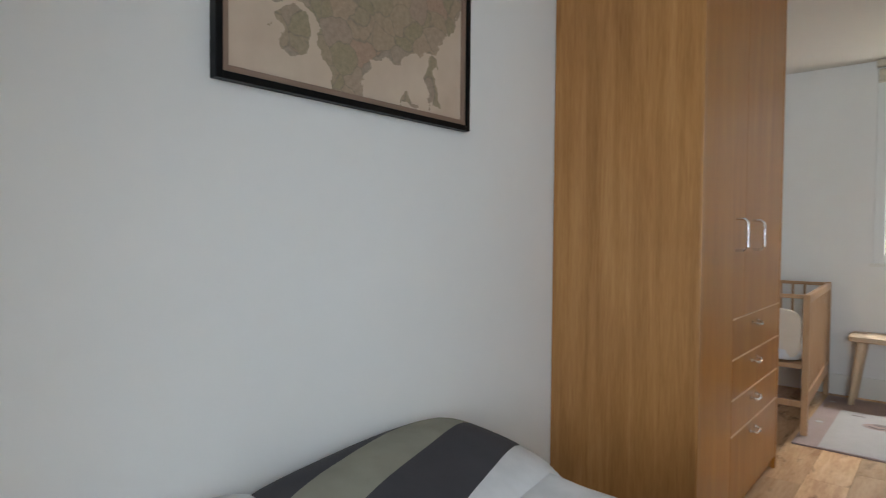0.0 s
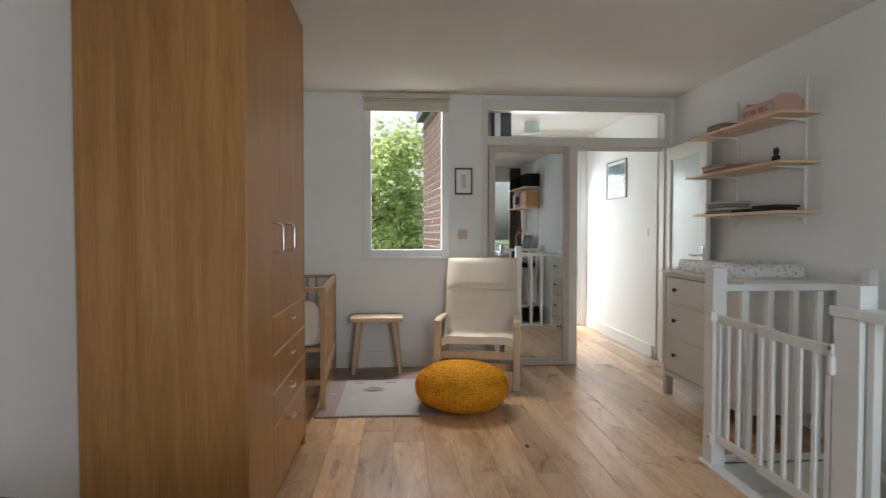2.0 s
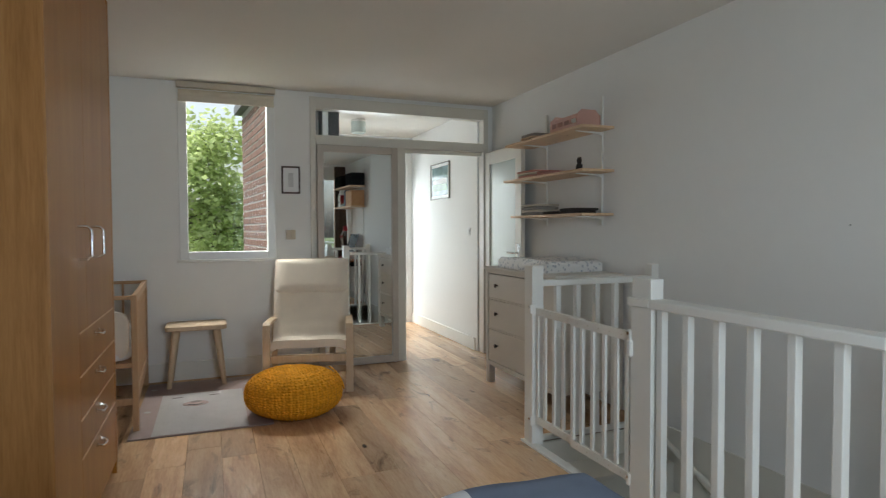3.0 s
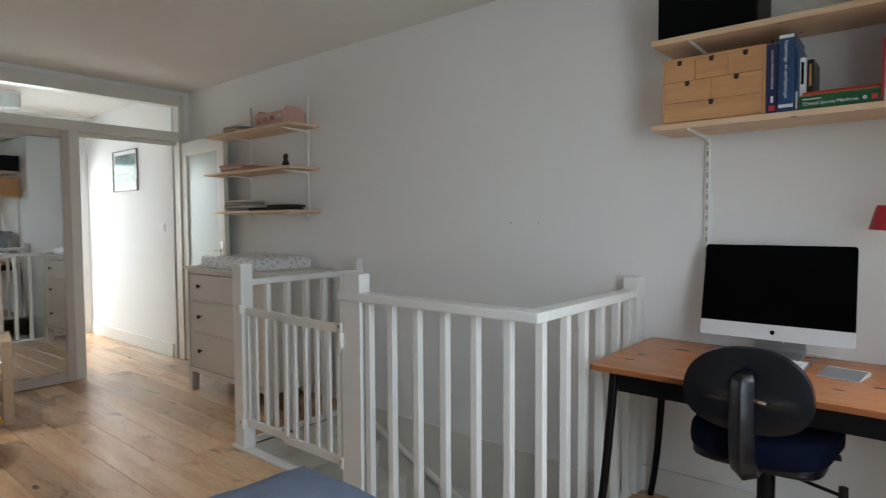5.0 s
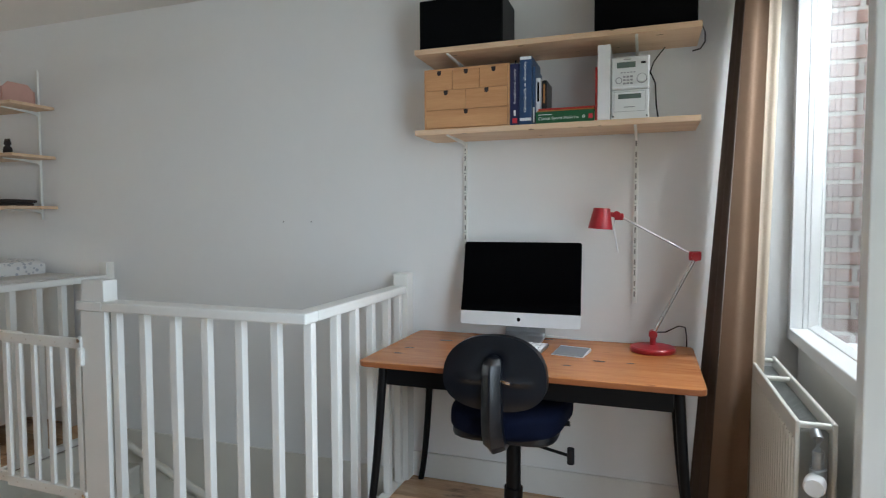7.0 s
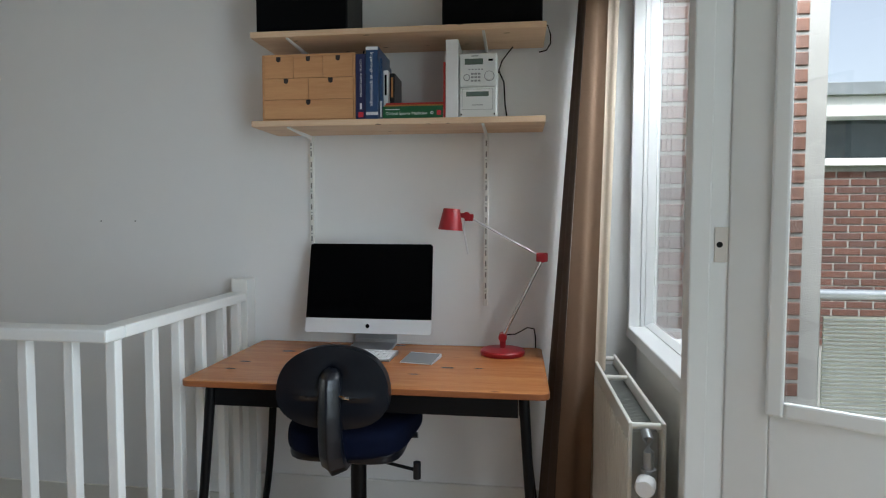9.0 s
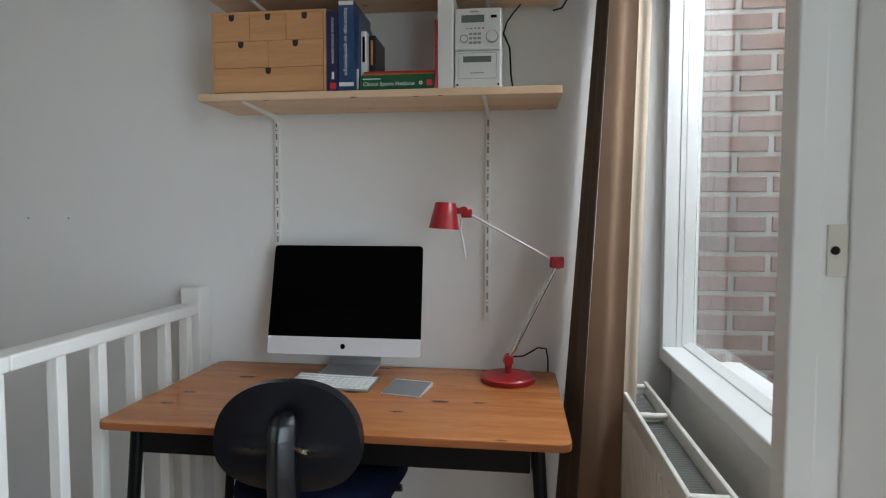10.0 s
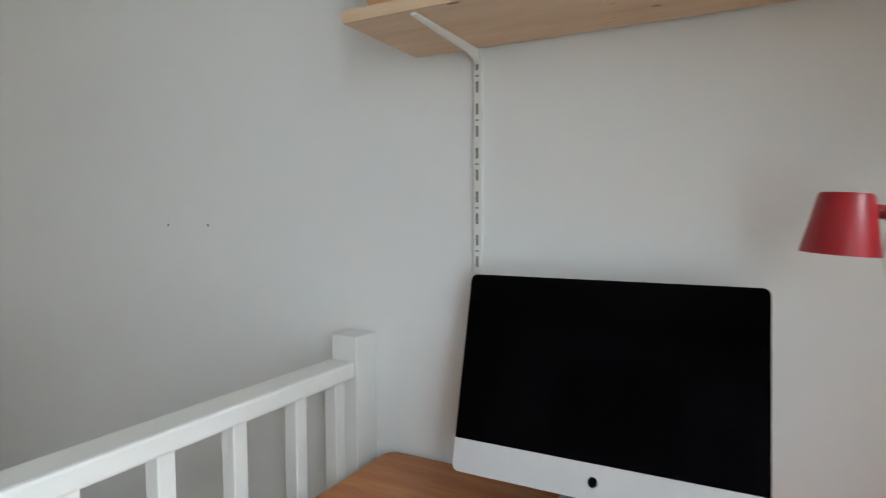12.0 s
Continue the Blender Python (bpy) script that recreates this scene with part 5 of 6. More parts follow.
def office_chair():
    c = thing("office_chair", (2.0, 0.44, 0), "black office chair with a navy seat, pushed under the desk", "office chair")
    cx, cy = 1.772, 0.467
    def shell(off, side):
        def fn(u, v):
            a, r = u * math.tau, v
            w = 0.178 * (1.0 + 0.02 * math.sin(a))
            hh = 0.128
            p = 2.35
            ca, sa = math.cos(a), math.sin(a)
            k = (abs(ca) ** p + abs(sa) ** p) ** (-1 / p)
            y, z = w * k * ca * r, hh * k * sa * r
            bowl = 0.020 * (1 - r ** 2.6)
            hole = 0.018 * math.exp(-((y - 0.0) ** 2 + (z - 0.045) ** 2) / 0.0011) if side < 0 else 0
            rib = 0.017 * math.exp(-(z + 0.018) ** 2 / 0.00012) * max(0, 1 - abs(abs(y) - 0.07) / 0.07) if side < 0 else 0
            y *= 1.02 - 0.09 * z / hh
            return (cx + off + side * bowl - rib + hole + 0.10 * z - 1.0 * (y * y) * 0.35, cy - y, 0.757 + z)
        return fn
    bm = bmesh.new()
    sheet(shell(-0.006, -1), 64, 26, bm)
    sheet(shell(0.030, 1), 64, 26, bm)
    f0, f1 = shell(-0.006, -1), shell(0.030, 1)
    sheet(lambda u, v: tuple(Vector(f0(u, 1.0)).lerp(Vector(f1(u, 1.0)), v) + Vector((0, 0, 0))), 64, 4, bm)
    bmesh.ops.remove_doubles(bm, verts=bm.verts, dist=0.0003)
    bmesh.ops.recalc_face_normals(bm, faces=bm.faces)
    part("backrest", bm, M_PLASTIC, c, "oval black plastic backrest shell", smooth=True)
    # back support: a ridged bar that bends under the seat; outer x, inner x, height, half width
    secs = [(1.757, 1.768, 0.822, 0.010), (1.735, 1.764, 0.813, 0.021), (1.714, 1.760, 0.795, 0.027), (1.704, 1.756, 0.765, 0.028), (1.701, 1.752, 0.68, 0.029),
            (1.705, 1.757, 0.60, 0.030), (1.715, 1.772, 0.545, 0.031), (1.732, 1.80, 0.505, 0.031), (1.760, 1.86, 0.476, 0.028), (1.80, 1.95, 0.468, 0.024)]
    bm = bmesh.new()
    rings = []
    for xo, xi, z, hw in secs:
        hw *= 1.22
        mid = xo + (xi - xo) * 0.5
        rings.append([bm.verts.new((px, cy + 0.002 + py, z)) for px, py in ((xi, -hw), (mid, -hw), (xo, -0.003), (xo, 0.003), (mid, hw), (xi, hw))])
    for u, v in zip(rings, rings[1:]):
        for k in range(6):
            bm.faces.new((u[k], u[(k + 1) % 6], v[(k + 1) % 6], v[k]))
    bm.faces.new(rings[0][::-1])
    bm.faces.new(rings[-1])
    bmesh.ops.recalc_face_normals(bm, faces=bm.faces)
    bmesh.ops.bevel(bm, geom=bm.edges[:], offset=0.0025, segments=2, affect="EDGES", profile=0.5)
    part("spine", bm, M_PLASTIC, c, "ridged black plastic back support", smooth=True)
    k = part("adjuster", sweep([(1.735, 0.440, 0.742), (1.726, 0.415, 0.740), (1.726, 0.402, 0.738)], 0.006, 8), M_CHROME, c, "small chrome lever", smooth=True)
    bm = cushion((1.80, 0.235, 0.497), (2.245, 0.695, 0.612), 14, 4.2)
    for v in bm.verts:
        t = (v.co.x - 1.80) / 0.435
        v.co.z += 0.016 * (t - 0.5) ** 2 * 4 * 0.5 - 0.012 * math.exp(-((v.co.y - 0.467) ** 2) / 0.02)
        v.co.y = 0.467 + (v.co.y - 0.467) * (0.86 + 0.16 * t)
    part("seat", bm, M_NAVY, c, "navy fabric seat cushion", smooth=True)
    part("seat_pan", cushion((1.82, 0.27, 0.482), (2.21, 0.66, 0.535), 8, 5), M_PLASTIC, c, smooth=True)
    part("mechanism", box((1.90, 0.39, 0.475), (2.10, 0.52, 0.525), 0.012), M_PLASTIC, c)
    part("column", rod((2.0, 0.45, 0.10), (2.0, 0.45, 0.48), 0.028, n=18), M_BLACK, c, smooth=True)
    part("column_sleeve", rod((2.0, 0.45, 0.09), (2.0, 0.45, 0.26), 0.036, n=18), M_BLACK, c, smooth=True)
    lv = part("lever", sweep([(1.93, 0.42, 0.475), (1.925, 0.30, 0.452), (1.92, 0.225, 0.440)], 0.006, 8), M_BLACK, c, smooth=True)
    part("lever_knob", rod((1.92, 0.225, 0.412), (1.92, 0.225, 0.468), 0.013, n=14), M_PLASTIC, lv)
    part("lever", sweep([(2.05, 0.42, 0.495), (2.05, 0.29, 0.505), (2.05, 0.245, 0.512)], [0.006, 0.007, 0.011], 8), M_PLASTIC, c, smooth=True)
    for k in range(5):
        a = radians(20 + 72 * k)
        e = Vector((2.0 + 0.27 * math.cos(a), 0.45 + 0.27 * math.sin(a), 0.068))
        s = part("foot", sweep([(2.0 + 0.03 * math.cos(a), 0.45 + 0.03 * math.sin(a), 0.115), (2.0 + 0.15 * math.cos(a), 0.45 + 0.15 * math.sin(a), 0.098), tuple(e)], [0.026, 0.021, 0.016], 10), M_PLASTIC, c, smooth=True)
        w = Vector((-math.sin(a), math.cos(a), 0)) * 0.02
        part("castor", rod(e - w + Vector((0, 0, -0.043)), e + w + Vector((0, 0, -0.043)), 0.025, n=16), M_PLASTIC, s, smooth=True)


office_chair()


def computer():
    c = thing("desktop_computer", (2.42, 0.50, 0.741), "slim aluminium all-in-one computer with a dark screen", "computer")
    # panel leans back: local x to the right of the viewer (-y), z up the panel
    base, top = Vector((2.322, 0.501, 0.820)), Vector((2.428, 0.508, 1.182))
    up = (top - base).normalized()
    rt = Vector((0, -1, 0))
    nrm = rt.cross(up).normalized()
    H2, W = (top - base).length, 0.528
    m = Matrix(((rt.x, nrm.x, up.x, base.x), (rt.y, nrm.y, up.y, base.y), (rt.z, nrm.z, up.z, base.z), (0, 0, 0, 1)))
    s = -1 if nrm.x > 0 else 1   # front lies towards -x
    def rounded(z0, z1, rb, rtop, ya, yb):
        o = []
        for (cx, cz, a0, r) in ((W / 2, z1, 0, rtop), (-W / 2, z1, 90, rtop), (-W / 2, z0, 180, rb), (W / 2, z0, 270, rb)):
            sx = -1 if cx > 0 else 1
            sz = -1 if cz == z1 else 1
            for k in range(5 if r else 1):
                a = radians(a0 + 22.5 * k)
                o.append((cx + sx * r + r * math.cos(a), cz + sz * r + r * math.sin(a)) if r else (cx, cz))
        b2 = prism(o, "y", ya, yb)
        b2.transform(m)
        return b2
    chin = 0.060
    part("chin", rounded(0.0, chin, 0.012, 0, 0.0, s * -0.006), M_ALUW, c, "pale aluminium chin")
    part("screen", rounded(chin, H2, 0, 0.012, 0.0, s * -0.006), M_SCREEN, c, "switched-off black glass screen")
    bk = sheet(lambda u, v: m @ Vector(((u - 0.5) * W * 0.985, s * (-0.0062 - 0.032 * max(0, 1 - (2 * u - 1) ** 2) * max(0, 1 - (2 * v - 1) ** 2)) , 0.003 + v * (H2 - 0.006))), 20, 16)
    part("back_shell", bk, M_ALU, c, smooth=True)
    lg = lathe([(0, 0), (0.0085, 0), (0.0085, 0.0012), (0, 0.0012)], 20, m=m @ Matrix.Translation((0.0, s * 0.0012, 0.030)) @ Euler((radians(90 * s), 0, 0)).to_matrix().to_4x4() @ Matrix.Diagonal((0.95, 1.05, 1, 1)))
    part("emblem", lg, M_SCREEN, c)
    # bent foot
    yl, yr = 0.595, 0.410
    prof = [(2.340, 0.742), (2.340, 0.748), (2.470, 0.753), (2.485, 0.765), (2.455, 0.90), (2.420, 1.0), (2.426, 1.002), (2.462, 0.905), (2.495, 0.765), (2.490, 0.750), (2.475, 0.742)]
    part("stand", prism(prof, "y", yr, yl, 0.001), plain("foot_aluminium", (0.44, 0.45, 0.46), 0.38, 0.35, var=0.03), c, "bent aluminium foot")
    part("power_cable", sweep([(2.47, 0.50, 0.80), (2.50, 0.47, 0.765), (2.505, 0.40, 0.75), (2.508, 0.30, 0.745)], 0.003, 6), M_KEY, c)


computer()


def keyboard():
    k = thing("keyboard", (2.258, 0.513, 0.7405), "slim white wireless keyboard on the desk", "keyboard", rz=-4.0)
    body = prism([(-0.064, 0.0), (0.062, 0.0), (0.066, 0.009), (0.062, 0.0165), (0.055, 0.0165), (-0.064, 0.0045)], "y", -0.14, 0.14, 0.0012)
    part("body", body, M_ALU, k, local=True)
    key = None
    for r in range(6):
        x = 0.046 - r * 0.0188
        z = 0.0045 + (x + 0.064) * 0.0985
        n, w = (14, 0.0162) if r not in (5,) else (8, 0.0162)
        hx = 0.005 if r == 0 else 0.0078
        if r < 5:
            spans = [(-0.134 + i * 0.01925, -0.134 + i * 0.01925 + w) for i in range(14)]
        else:
            spans = [(-0.134, -0.118), (-0.115, -0.098), (-0.095, -0.078), (-0.075, -0.055), (-0.052, 0.045), (0.048, 0.066), (0.069, 0.086), (0.089, 0.134)]
            spans = [(-b, -a) for a, b in spans][::-1]
        for a, b in spans:
            part("key", box((x - hx, a, z), (x + hx, b, z + 0.0028), 0.0006, seg=1), M_KEY, k, local=True)


keyboard()


M_TPAD = plain("satin_aluminium", (0.23, 0.23, 0.235), 0.5, 0.2, var=0.02)


def trackpad():
    t = thing("trackpad", (2.230, 0.262, 0.7405), "silver wedge-shaped trackpad on the desk", "trackpad", rz=-10.0)
    part("body", prism([(-0.064, 0.0), (0.060, 0.0), (0.066, 0.008), (0.060, 0.0155), (-0.064, 0.0035)], "y", -0.064, 0.064, 0.001), M_ALUW, t, local=True)
    part("surface", prism([(-0.062, 0.0038), (0.050, 0.0150), (0.050, 0.0156), (-0.062, 0.0045)], "y", -0.062, 0.062), M_TPAD, t, local=True)


trackpad()


def desk_lamp():
    c = Vector((2.372, -0.050, 0.7405))
    l = thing("desk_lamp", tuple(c), "red jointed desk lamp with a silver arm", "desk lamp")
    part("base", lathe([(0, 0), (0.086, 0), (0.089, 0.004), (0.089, 0.016), (0.084, 0.021), (0.02, 0.028), (0, 0.028)], 40, m=Matrix.Translation(c)), M_RED, l, smooth=True)
    b0 = c + Vector((0, 0, 0.028))
    j0 = Vector((2.372, -0.050, 0.812))
    el = Vector((2.365, -0.206, 1.135))
    hj = Vector((2.360, 0.098, 1.302))
    part("lower_joint", rod(b0 - Vector((0, 0, 0.002)), j0, 0.012, n=16), M_RED, l, smooth=True)
    part("lower_joint", rod(j0 - Vector((0.022, 0, 0)), j0 + Vector((0.022, 0, 0)), 0.017, n=18), M_RED, l, smooth=True)
    for dx in (-0.010, 0.010):
        o = Vector((dx, 0, 0))
        part("lower_arm", rod(j0 + o, el + o, 0.0065, n=12), M_CHROME, l, "twin silver arm rods", smooth=True)
    part("spring", sweep([j0 + (el - j0) * t for t in (0.12, 0.5, 0.92)], 0.0045, 8), M_BLACK, l)
    e = part("elbow", rod(el - Vector((0.022, 0, 0)), el + Vector((0.022, 0, 0)), 0.018, n=18), M_RED, l, smooth=True)
    part("elbow_block", box((el.x - 0.013, el.y - 0.020, el.z - 0.016), (el.x + 0.013, el.y + 0.026, el.z + 0.020), 0.005), M_RED, e)
    for dx in (-0.006, 0.006):
        o = Vector((dx, 0, 0))
        part("upper_arm", rod(el + o, hj + o, 0.0038, n=10), M_ARM, l, smooth=True)
    h = part("head_joint", rod(hj - Vector((0.016, 0, 0)), hj + Vector((0.016, 0, 0)), 0.015, n=16), M_RED, l, smooth=True)
    part("head_clamp", box((hj.x - 0.010, hj.y - 0.028, hj.z - 0.022), (hj.x + 0.010, hj.y + 0.008, hj.z + 0.006), 0.004), M_RED, h)
    hc = Vector((2.355, 0.160, 1.290))
    mm = Matrix.Translation(hc) @ Euler((radians(4), 0, 0)).to_matrix().to_4x4()
    sh = part("shade", lathe([(0, 0.040), (0.031, 0.040), (0.034, 0.037), (0.050, -0.046), (0.048, -0.046), (0.032, 0.034), (0, 0.036)], 36, m=mm), M_RED, l, "red conical shade", smooth=True)
    part("shade_neck", rod(hc + Vector((0, -0.036, 0.014)), hj + Vector((0, 0.008, 0)), 0.010, n=12), M_RED, sh)
    part("bulb", lathe([(0, -0.038), (0.018, -0.030), (0.022, -0.015), (0.012, 0.01), (0, 0.02)], 18, m=mm), M_FROST, sh)
    part("lead", sweep([hj + Vector((0.0, 0.006, -0.012)), hj + Vector((0.004, 0.012, -0.06)), hj + Vector((0.002, 0.004, -0.10)), hj + Vector((0.0, -0.006, -0.155))], 0.0036, 8), M_ALUW, l, smooth=True)
    part("cable", sweep([(2.40, -0.06, 0.815), (2.43, -0.10, 0.812), (2.46, -0.15, 0.835), (2.48, -0.178, 0.828), (2.488, -0.185, 0.79), (2.492, -0.186, 0.743)], 0.0026, 8), M_BLACK, l, "thin black cable", smooth=True)


desk_lamp()


def office_shelves():
    s = thing("wall_shelf", (XR, 0.37, 0.9), "two pine boards on white slotted uprights above the desk", "wall shelf")
    upright(s, 0.797, 0.88, 2.30, True, M_WHITE)
    upright(s, 0.028, 0.916, 2.30, True, M_WHITE)
    for z in (1.674, 2.020):
        part("board", box((2.236, -0.206, z - 0.023), (XR - 0.016, 0.945, z), 0.002), M_PINE, s)
        for y in (0.797, 0.028):
            bracket(s, y, z - 0.0235, 0.262, M_WHITE)


office_shelves()
ZS, ZU = 1.6745, 2.0205


def drawer_box():
    x0, x1, y0, y1, z0, z1 = 2.268, 2.495, 0.530, 0.912, ZS, 1.938
    b = thing("drawer_box", ((x0 + x1) / 2, (y0 + y1) / 2, z0), "small plywood box with six drawers on the shelf", "drawer box")
    bm = bmesh.new()
    box((x0 + 0.002, y0, z0), (x1, y0 + 0.008, z1), 0.001, bm)
    box((x0 + 0.002, y1 - 0.008, z0), (x1, y1, z1), 0.001, bm)
    box((x0 + 0.002, y0 + 0.008, z1 - 0.008), (x1, y1 - 0.008, z1), 0.001, bm)
    box((x0 + 0.002, y0 + 0.008, z0), (x1, y1 - 0.008, z0 + 0.008), 0.001, bm)
    box((x1 - 0.006, y0 + 0.008, z0 + 0.008), (x1, y1 - 0.008, z1 - 0.008), 0, bm)
    part("case", bm, M_BOXWOOD, b)
    ya, yb = y0 + 0.0085, y1 - 0.0085
    rows = ((z0 + 0.0088, z0 + 0.0854, 1), (z0 + 0.0866, z0 + 0.1694, 2), (z0 + 0.1706, z1 - 0.0088, 3))
    for za, zb, n in rows:
        w = (yb - ya) / n
        for k in range(n):
            p, q = ya + k * w + 0.0006, ya + (k + 1) * w - 0.0006
            d = part("drawer", box((x0, p, za), (x0 + 0.14, q, zb), 0.0012), M_BOXWOOD, b)
            c = (p + q) / 2
            o = [(c - 0.009, zb - 0.0005), (c - 0.009, zb - 0.012)] + [(c - 0.009 * math.cos(a), zb - 0.012 - 0.009 * math.sin(a)) for a in (0.5, 1.05, 1.57, 2.1, 2.64)] + [(c + 0.009, zb - 0.012), (c + 0.009, zb - 0.0005)]
            part("finger_hole", prism(o, "x", x0 - 0.0008, x0 + 0.002), M_DARKC, d, "dark finger notch")


drawer_box()
M_NAVYB = plain("navy_book_cover", (0.018, 0.022, 0.085), 0.35, var=0.08)
M_BLUEB = plain("blue_book_cover", (0.02, 0.06, 0.15), 0.3, var=0.3, scale=18)
M_GREENB = plain("green_book_cover", (0.012, 0.10, 0.035), 0.3, var=0.06)
M_REDB = plain("red_book_cover", (0.50, 0.03, 0.025), 0.35, var=0.06)
M_ORANGEB = plain("orange_book_cover", (0.52, 0.22, 0.06), 0.4, var=0.06)
M_PAPER = plain("book_paper", (0.70, 0.67, 0.60), 0.9, var=0.05, scale=80)
M_INKW = plain("white_ink", (0.78, 0.78, 0.78), 0.5, var=0.0)
M_INKR = plain("red_ink", (0.6, 0.03, 0.05), 0.5, var=0.0)
M_SILVER = plain("silver_plastic", (0.74, 0.76, 0.75), 0.35, 0.1, var=0.02)
M_LCD = plain("grey_lcd", (0.12, 0.16, 0.14), 0.15, var=0.05)
M_GREYB = plain("grey_buttons", (0.30, 0.31, 0.32), 0.4)


def upright_book(x0, y0, y1, z1, cover, label, depth=0.19, title="", size=0.02, ink=None, lean=0.0):
    b = thing("book", (x0 + depth / 2, (y0 + y1) / 2, ZS), label, "book", "books on the shelf")
    t = 0.0025
    bm = bmesh.new()
    box((x0, y0, ZS), (x0 + depth, y0 + t, z1), 0.0008, bm)
    box((x0, y1 - t, ZS), (x0 + depth, y1, z1), 0.0008, bm)
    box((x0 - 0.001, y0 + t, ZS), (x0 + t, y1 - t, z1), 0.0008, bm)
    part("cover", bm, cover, b)
    part("pages", box((x0 + t, y0 + t, ZS + 0.003), (x0 + depth - 0.004, y1 - t, z1 - 0.004)), M_PAPER, b)
    if title:
        lettering(title, size, down_spine(x0 - 0.0014, (y0 + y1) / 2 + size * 0.33, z1 - 0.022), ink or M_INKW, b)
    return b


def shelf_row():
    b = upright_book(2.272, 0.488, 0.529, 1.932, M_NAVYB, "thick navy textbook standing on the shelf", 0.20, "CLINICAL SPORTS MEDICINE", 0.0112)
    part("mark", box((2.2700, 0.498, ZS + 0.012), (2.2712, 0.518, ZS + 0.032)), M_INKR, b)
    part("author_line", box((2.2700, 0.504, ZS + 0.043), (2.2712, 0.512, ZS + 0.066)), M_INKW, b, "small unreadable line")
    b = upright_book(2.262, 0.436, 0.486, 1.956, M_BLUEB, "blue textbook with pale lettering on the spine", 0.21, "Inspannings- en sportfysiologie", 0.0168)
    part("spine_band", box((2.2600, 0.4375, 1.9425), (2.2612, 0.4845, 1.9545)), M_INKW, b, "white band at the top of the spine")
    part("spine_band", box((2.2600, 0.4375, ZS + 0.018), (2.2612, 0.4845, ZS + 0.030)), M_INKW, b, "white band near the foot of the spine")
    b = upright_book(2.282, 0.425, 0.4345, 1.915, M_BLUEB, "mottled blue booklet standing on the shelf", 0.17)
    part("label", box((2.2795, 0.4262, ZS + 0.012), (2.2808, 0.4335, ZS + 0.075)), M_INKW, b, "white label on the spine")
    b = upright_book(2.300, 0.406, 0.4242, 1.872, M_INKW, "white paperback standing on the shelf", 0.16)
    part("title_bar", box((2.2975, 0.411, 1.775), (2.2988, 0.419, 1.855)), M_SCREEN, b, "dark unreadable title")
    part("mark", box((2.2975, 0.410, ZS + 0.020), (2.2988, 0.420, ZS + 0.040)), M_SCREEN, b)
    b = upright_book(2.325, 0.384, 0.4052, 1.866, M_PLASTIC, "black paperback with a pale title on the shelf", 0.14)
    part("title_bar", box((2.3225, 0.391, 1.772), (2.3238, 0.398, 1.850)), M_ORANGEB, b, "pale tan unreadable title")
    # lying books
    def lying(z0, z1, x0, y0, y1, cover, label):
        b = thing("book", (x0 + 0.09, (y0 + y1) / 2, z0), label, "book", "books on the shelf")
        t = 0.0025
        bm = bmesh.new()
        box((x0, y0, z0), (x0 + 0.18, y1, z0 + t), 0.0008, bm)
        box((x0, y0, z1 - t), (x0 + 0.18, y1, z1), 0.0008, bm)
        box((x0 - 0.001, y0, z0 + t), (x0 + t, y1, z1 - t), 0.0008, bm)
        part("cover", bm, cover, b)
        part("pages", box((x0 + t, y0 + 0.003, z0 + t), (x0 + 0.177, y1 - 0.003, z1 - t)), M_PAPER, b)
        return b
    b = lying(ZS, ZS + 0.050, 2.262, 0.183, 0.418, M_GREENB, "thick green textbook lying on the shelf")
    lettering("Clinical Sports Medicine", 0.0168, facing_room(2.2608, 0.408, ZS + 0.0165), M_INKW, b)
    part("author_line", box((2.2600, 0.352, ZS + 0.036), (2.2612, 0.408, ZS + 0.039)), M_INKW, b, "small unreadable line")
    part("mark", box((2.2600, 0.190, ZS + 0.014), (2.2612, 0.206, ZS + 0.032)), M_INKR, b)
    part("mark", lathe([(0.006, 0), (0.0045, 0.0008), (0.003, 0.0)], 12, m=Matrix.Translation((2.2605, 0.225, ZS + 0.023)) @ Euler((0, radians(-90), 0)).to_matrix().to_4x4()), M_INKW, b)
    lying(ZS + 0.0505, ZS + 0.0585, 2.280, 0.186, 0.416, M_ORANGEB, "thin orange book lying on the green one")
    lying(ZS + 0.059, ZS + 0.067, 2.285, 0.184, 0.412, M_REDB, "thin red book lying on top")
    upright_book(2.262, 0.174, 0.1815, 1.888, M_REDB, "thin red folder standing on the shelf", 0.20)
    w = thing("document_box", (2.36, 0.148, ZS), "white cardboard document box on the shelf", "file box")
    part("case", box((2.262, 0.124, ZS), (2.490, 0.1725, 1.972), 0.002), M_KEY, w)
    part("flap", box((2.2605, 0.1255, ZS + 0.004), (2.2625, 0.171, 1.968), 0.0008), M_INKW, w)


shelf_row()


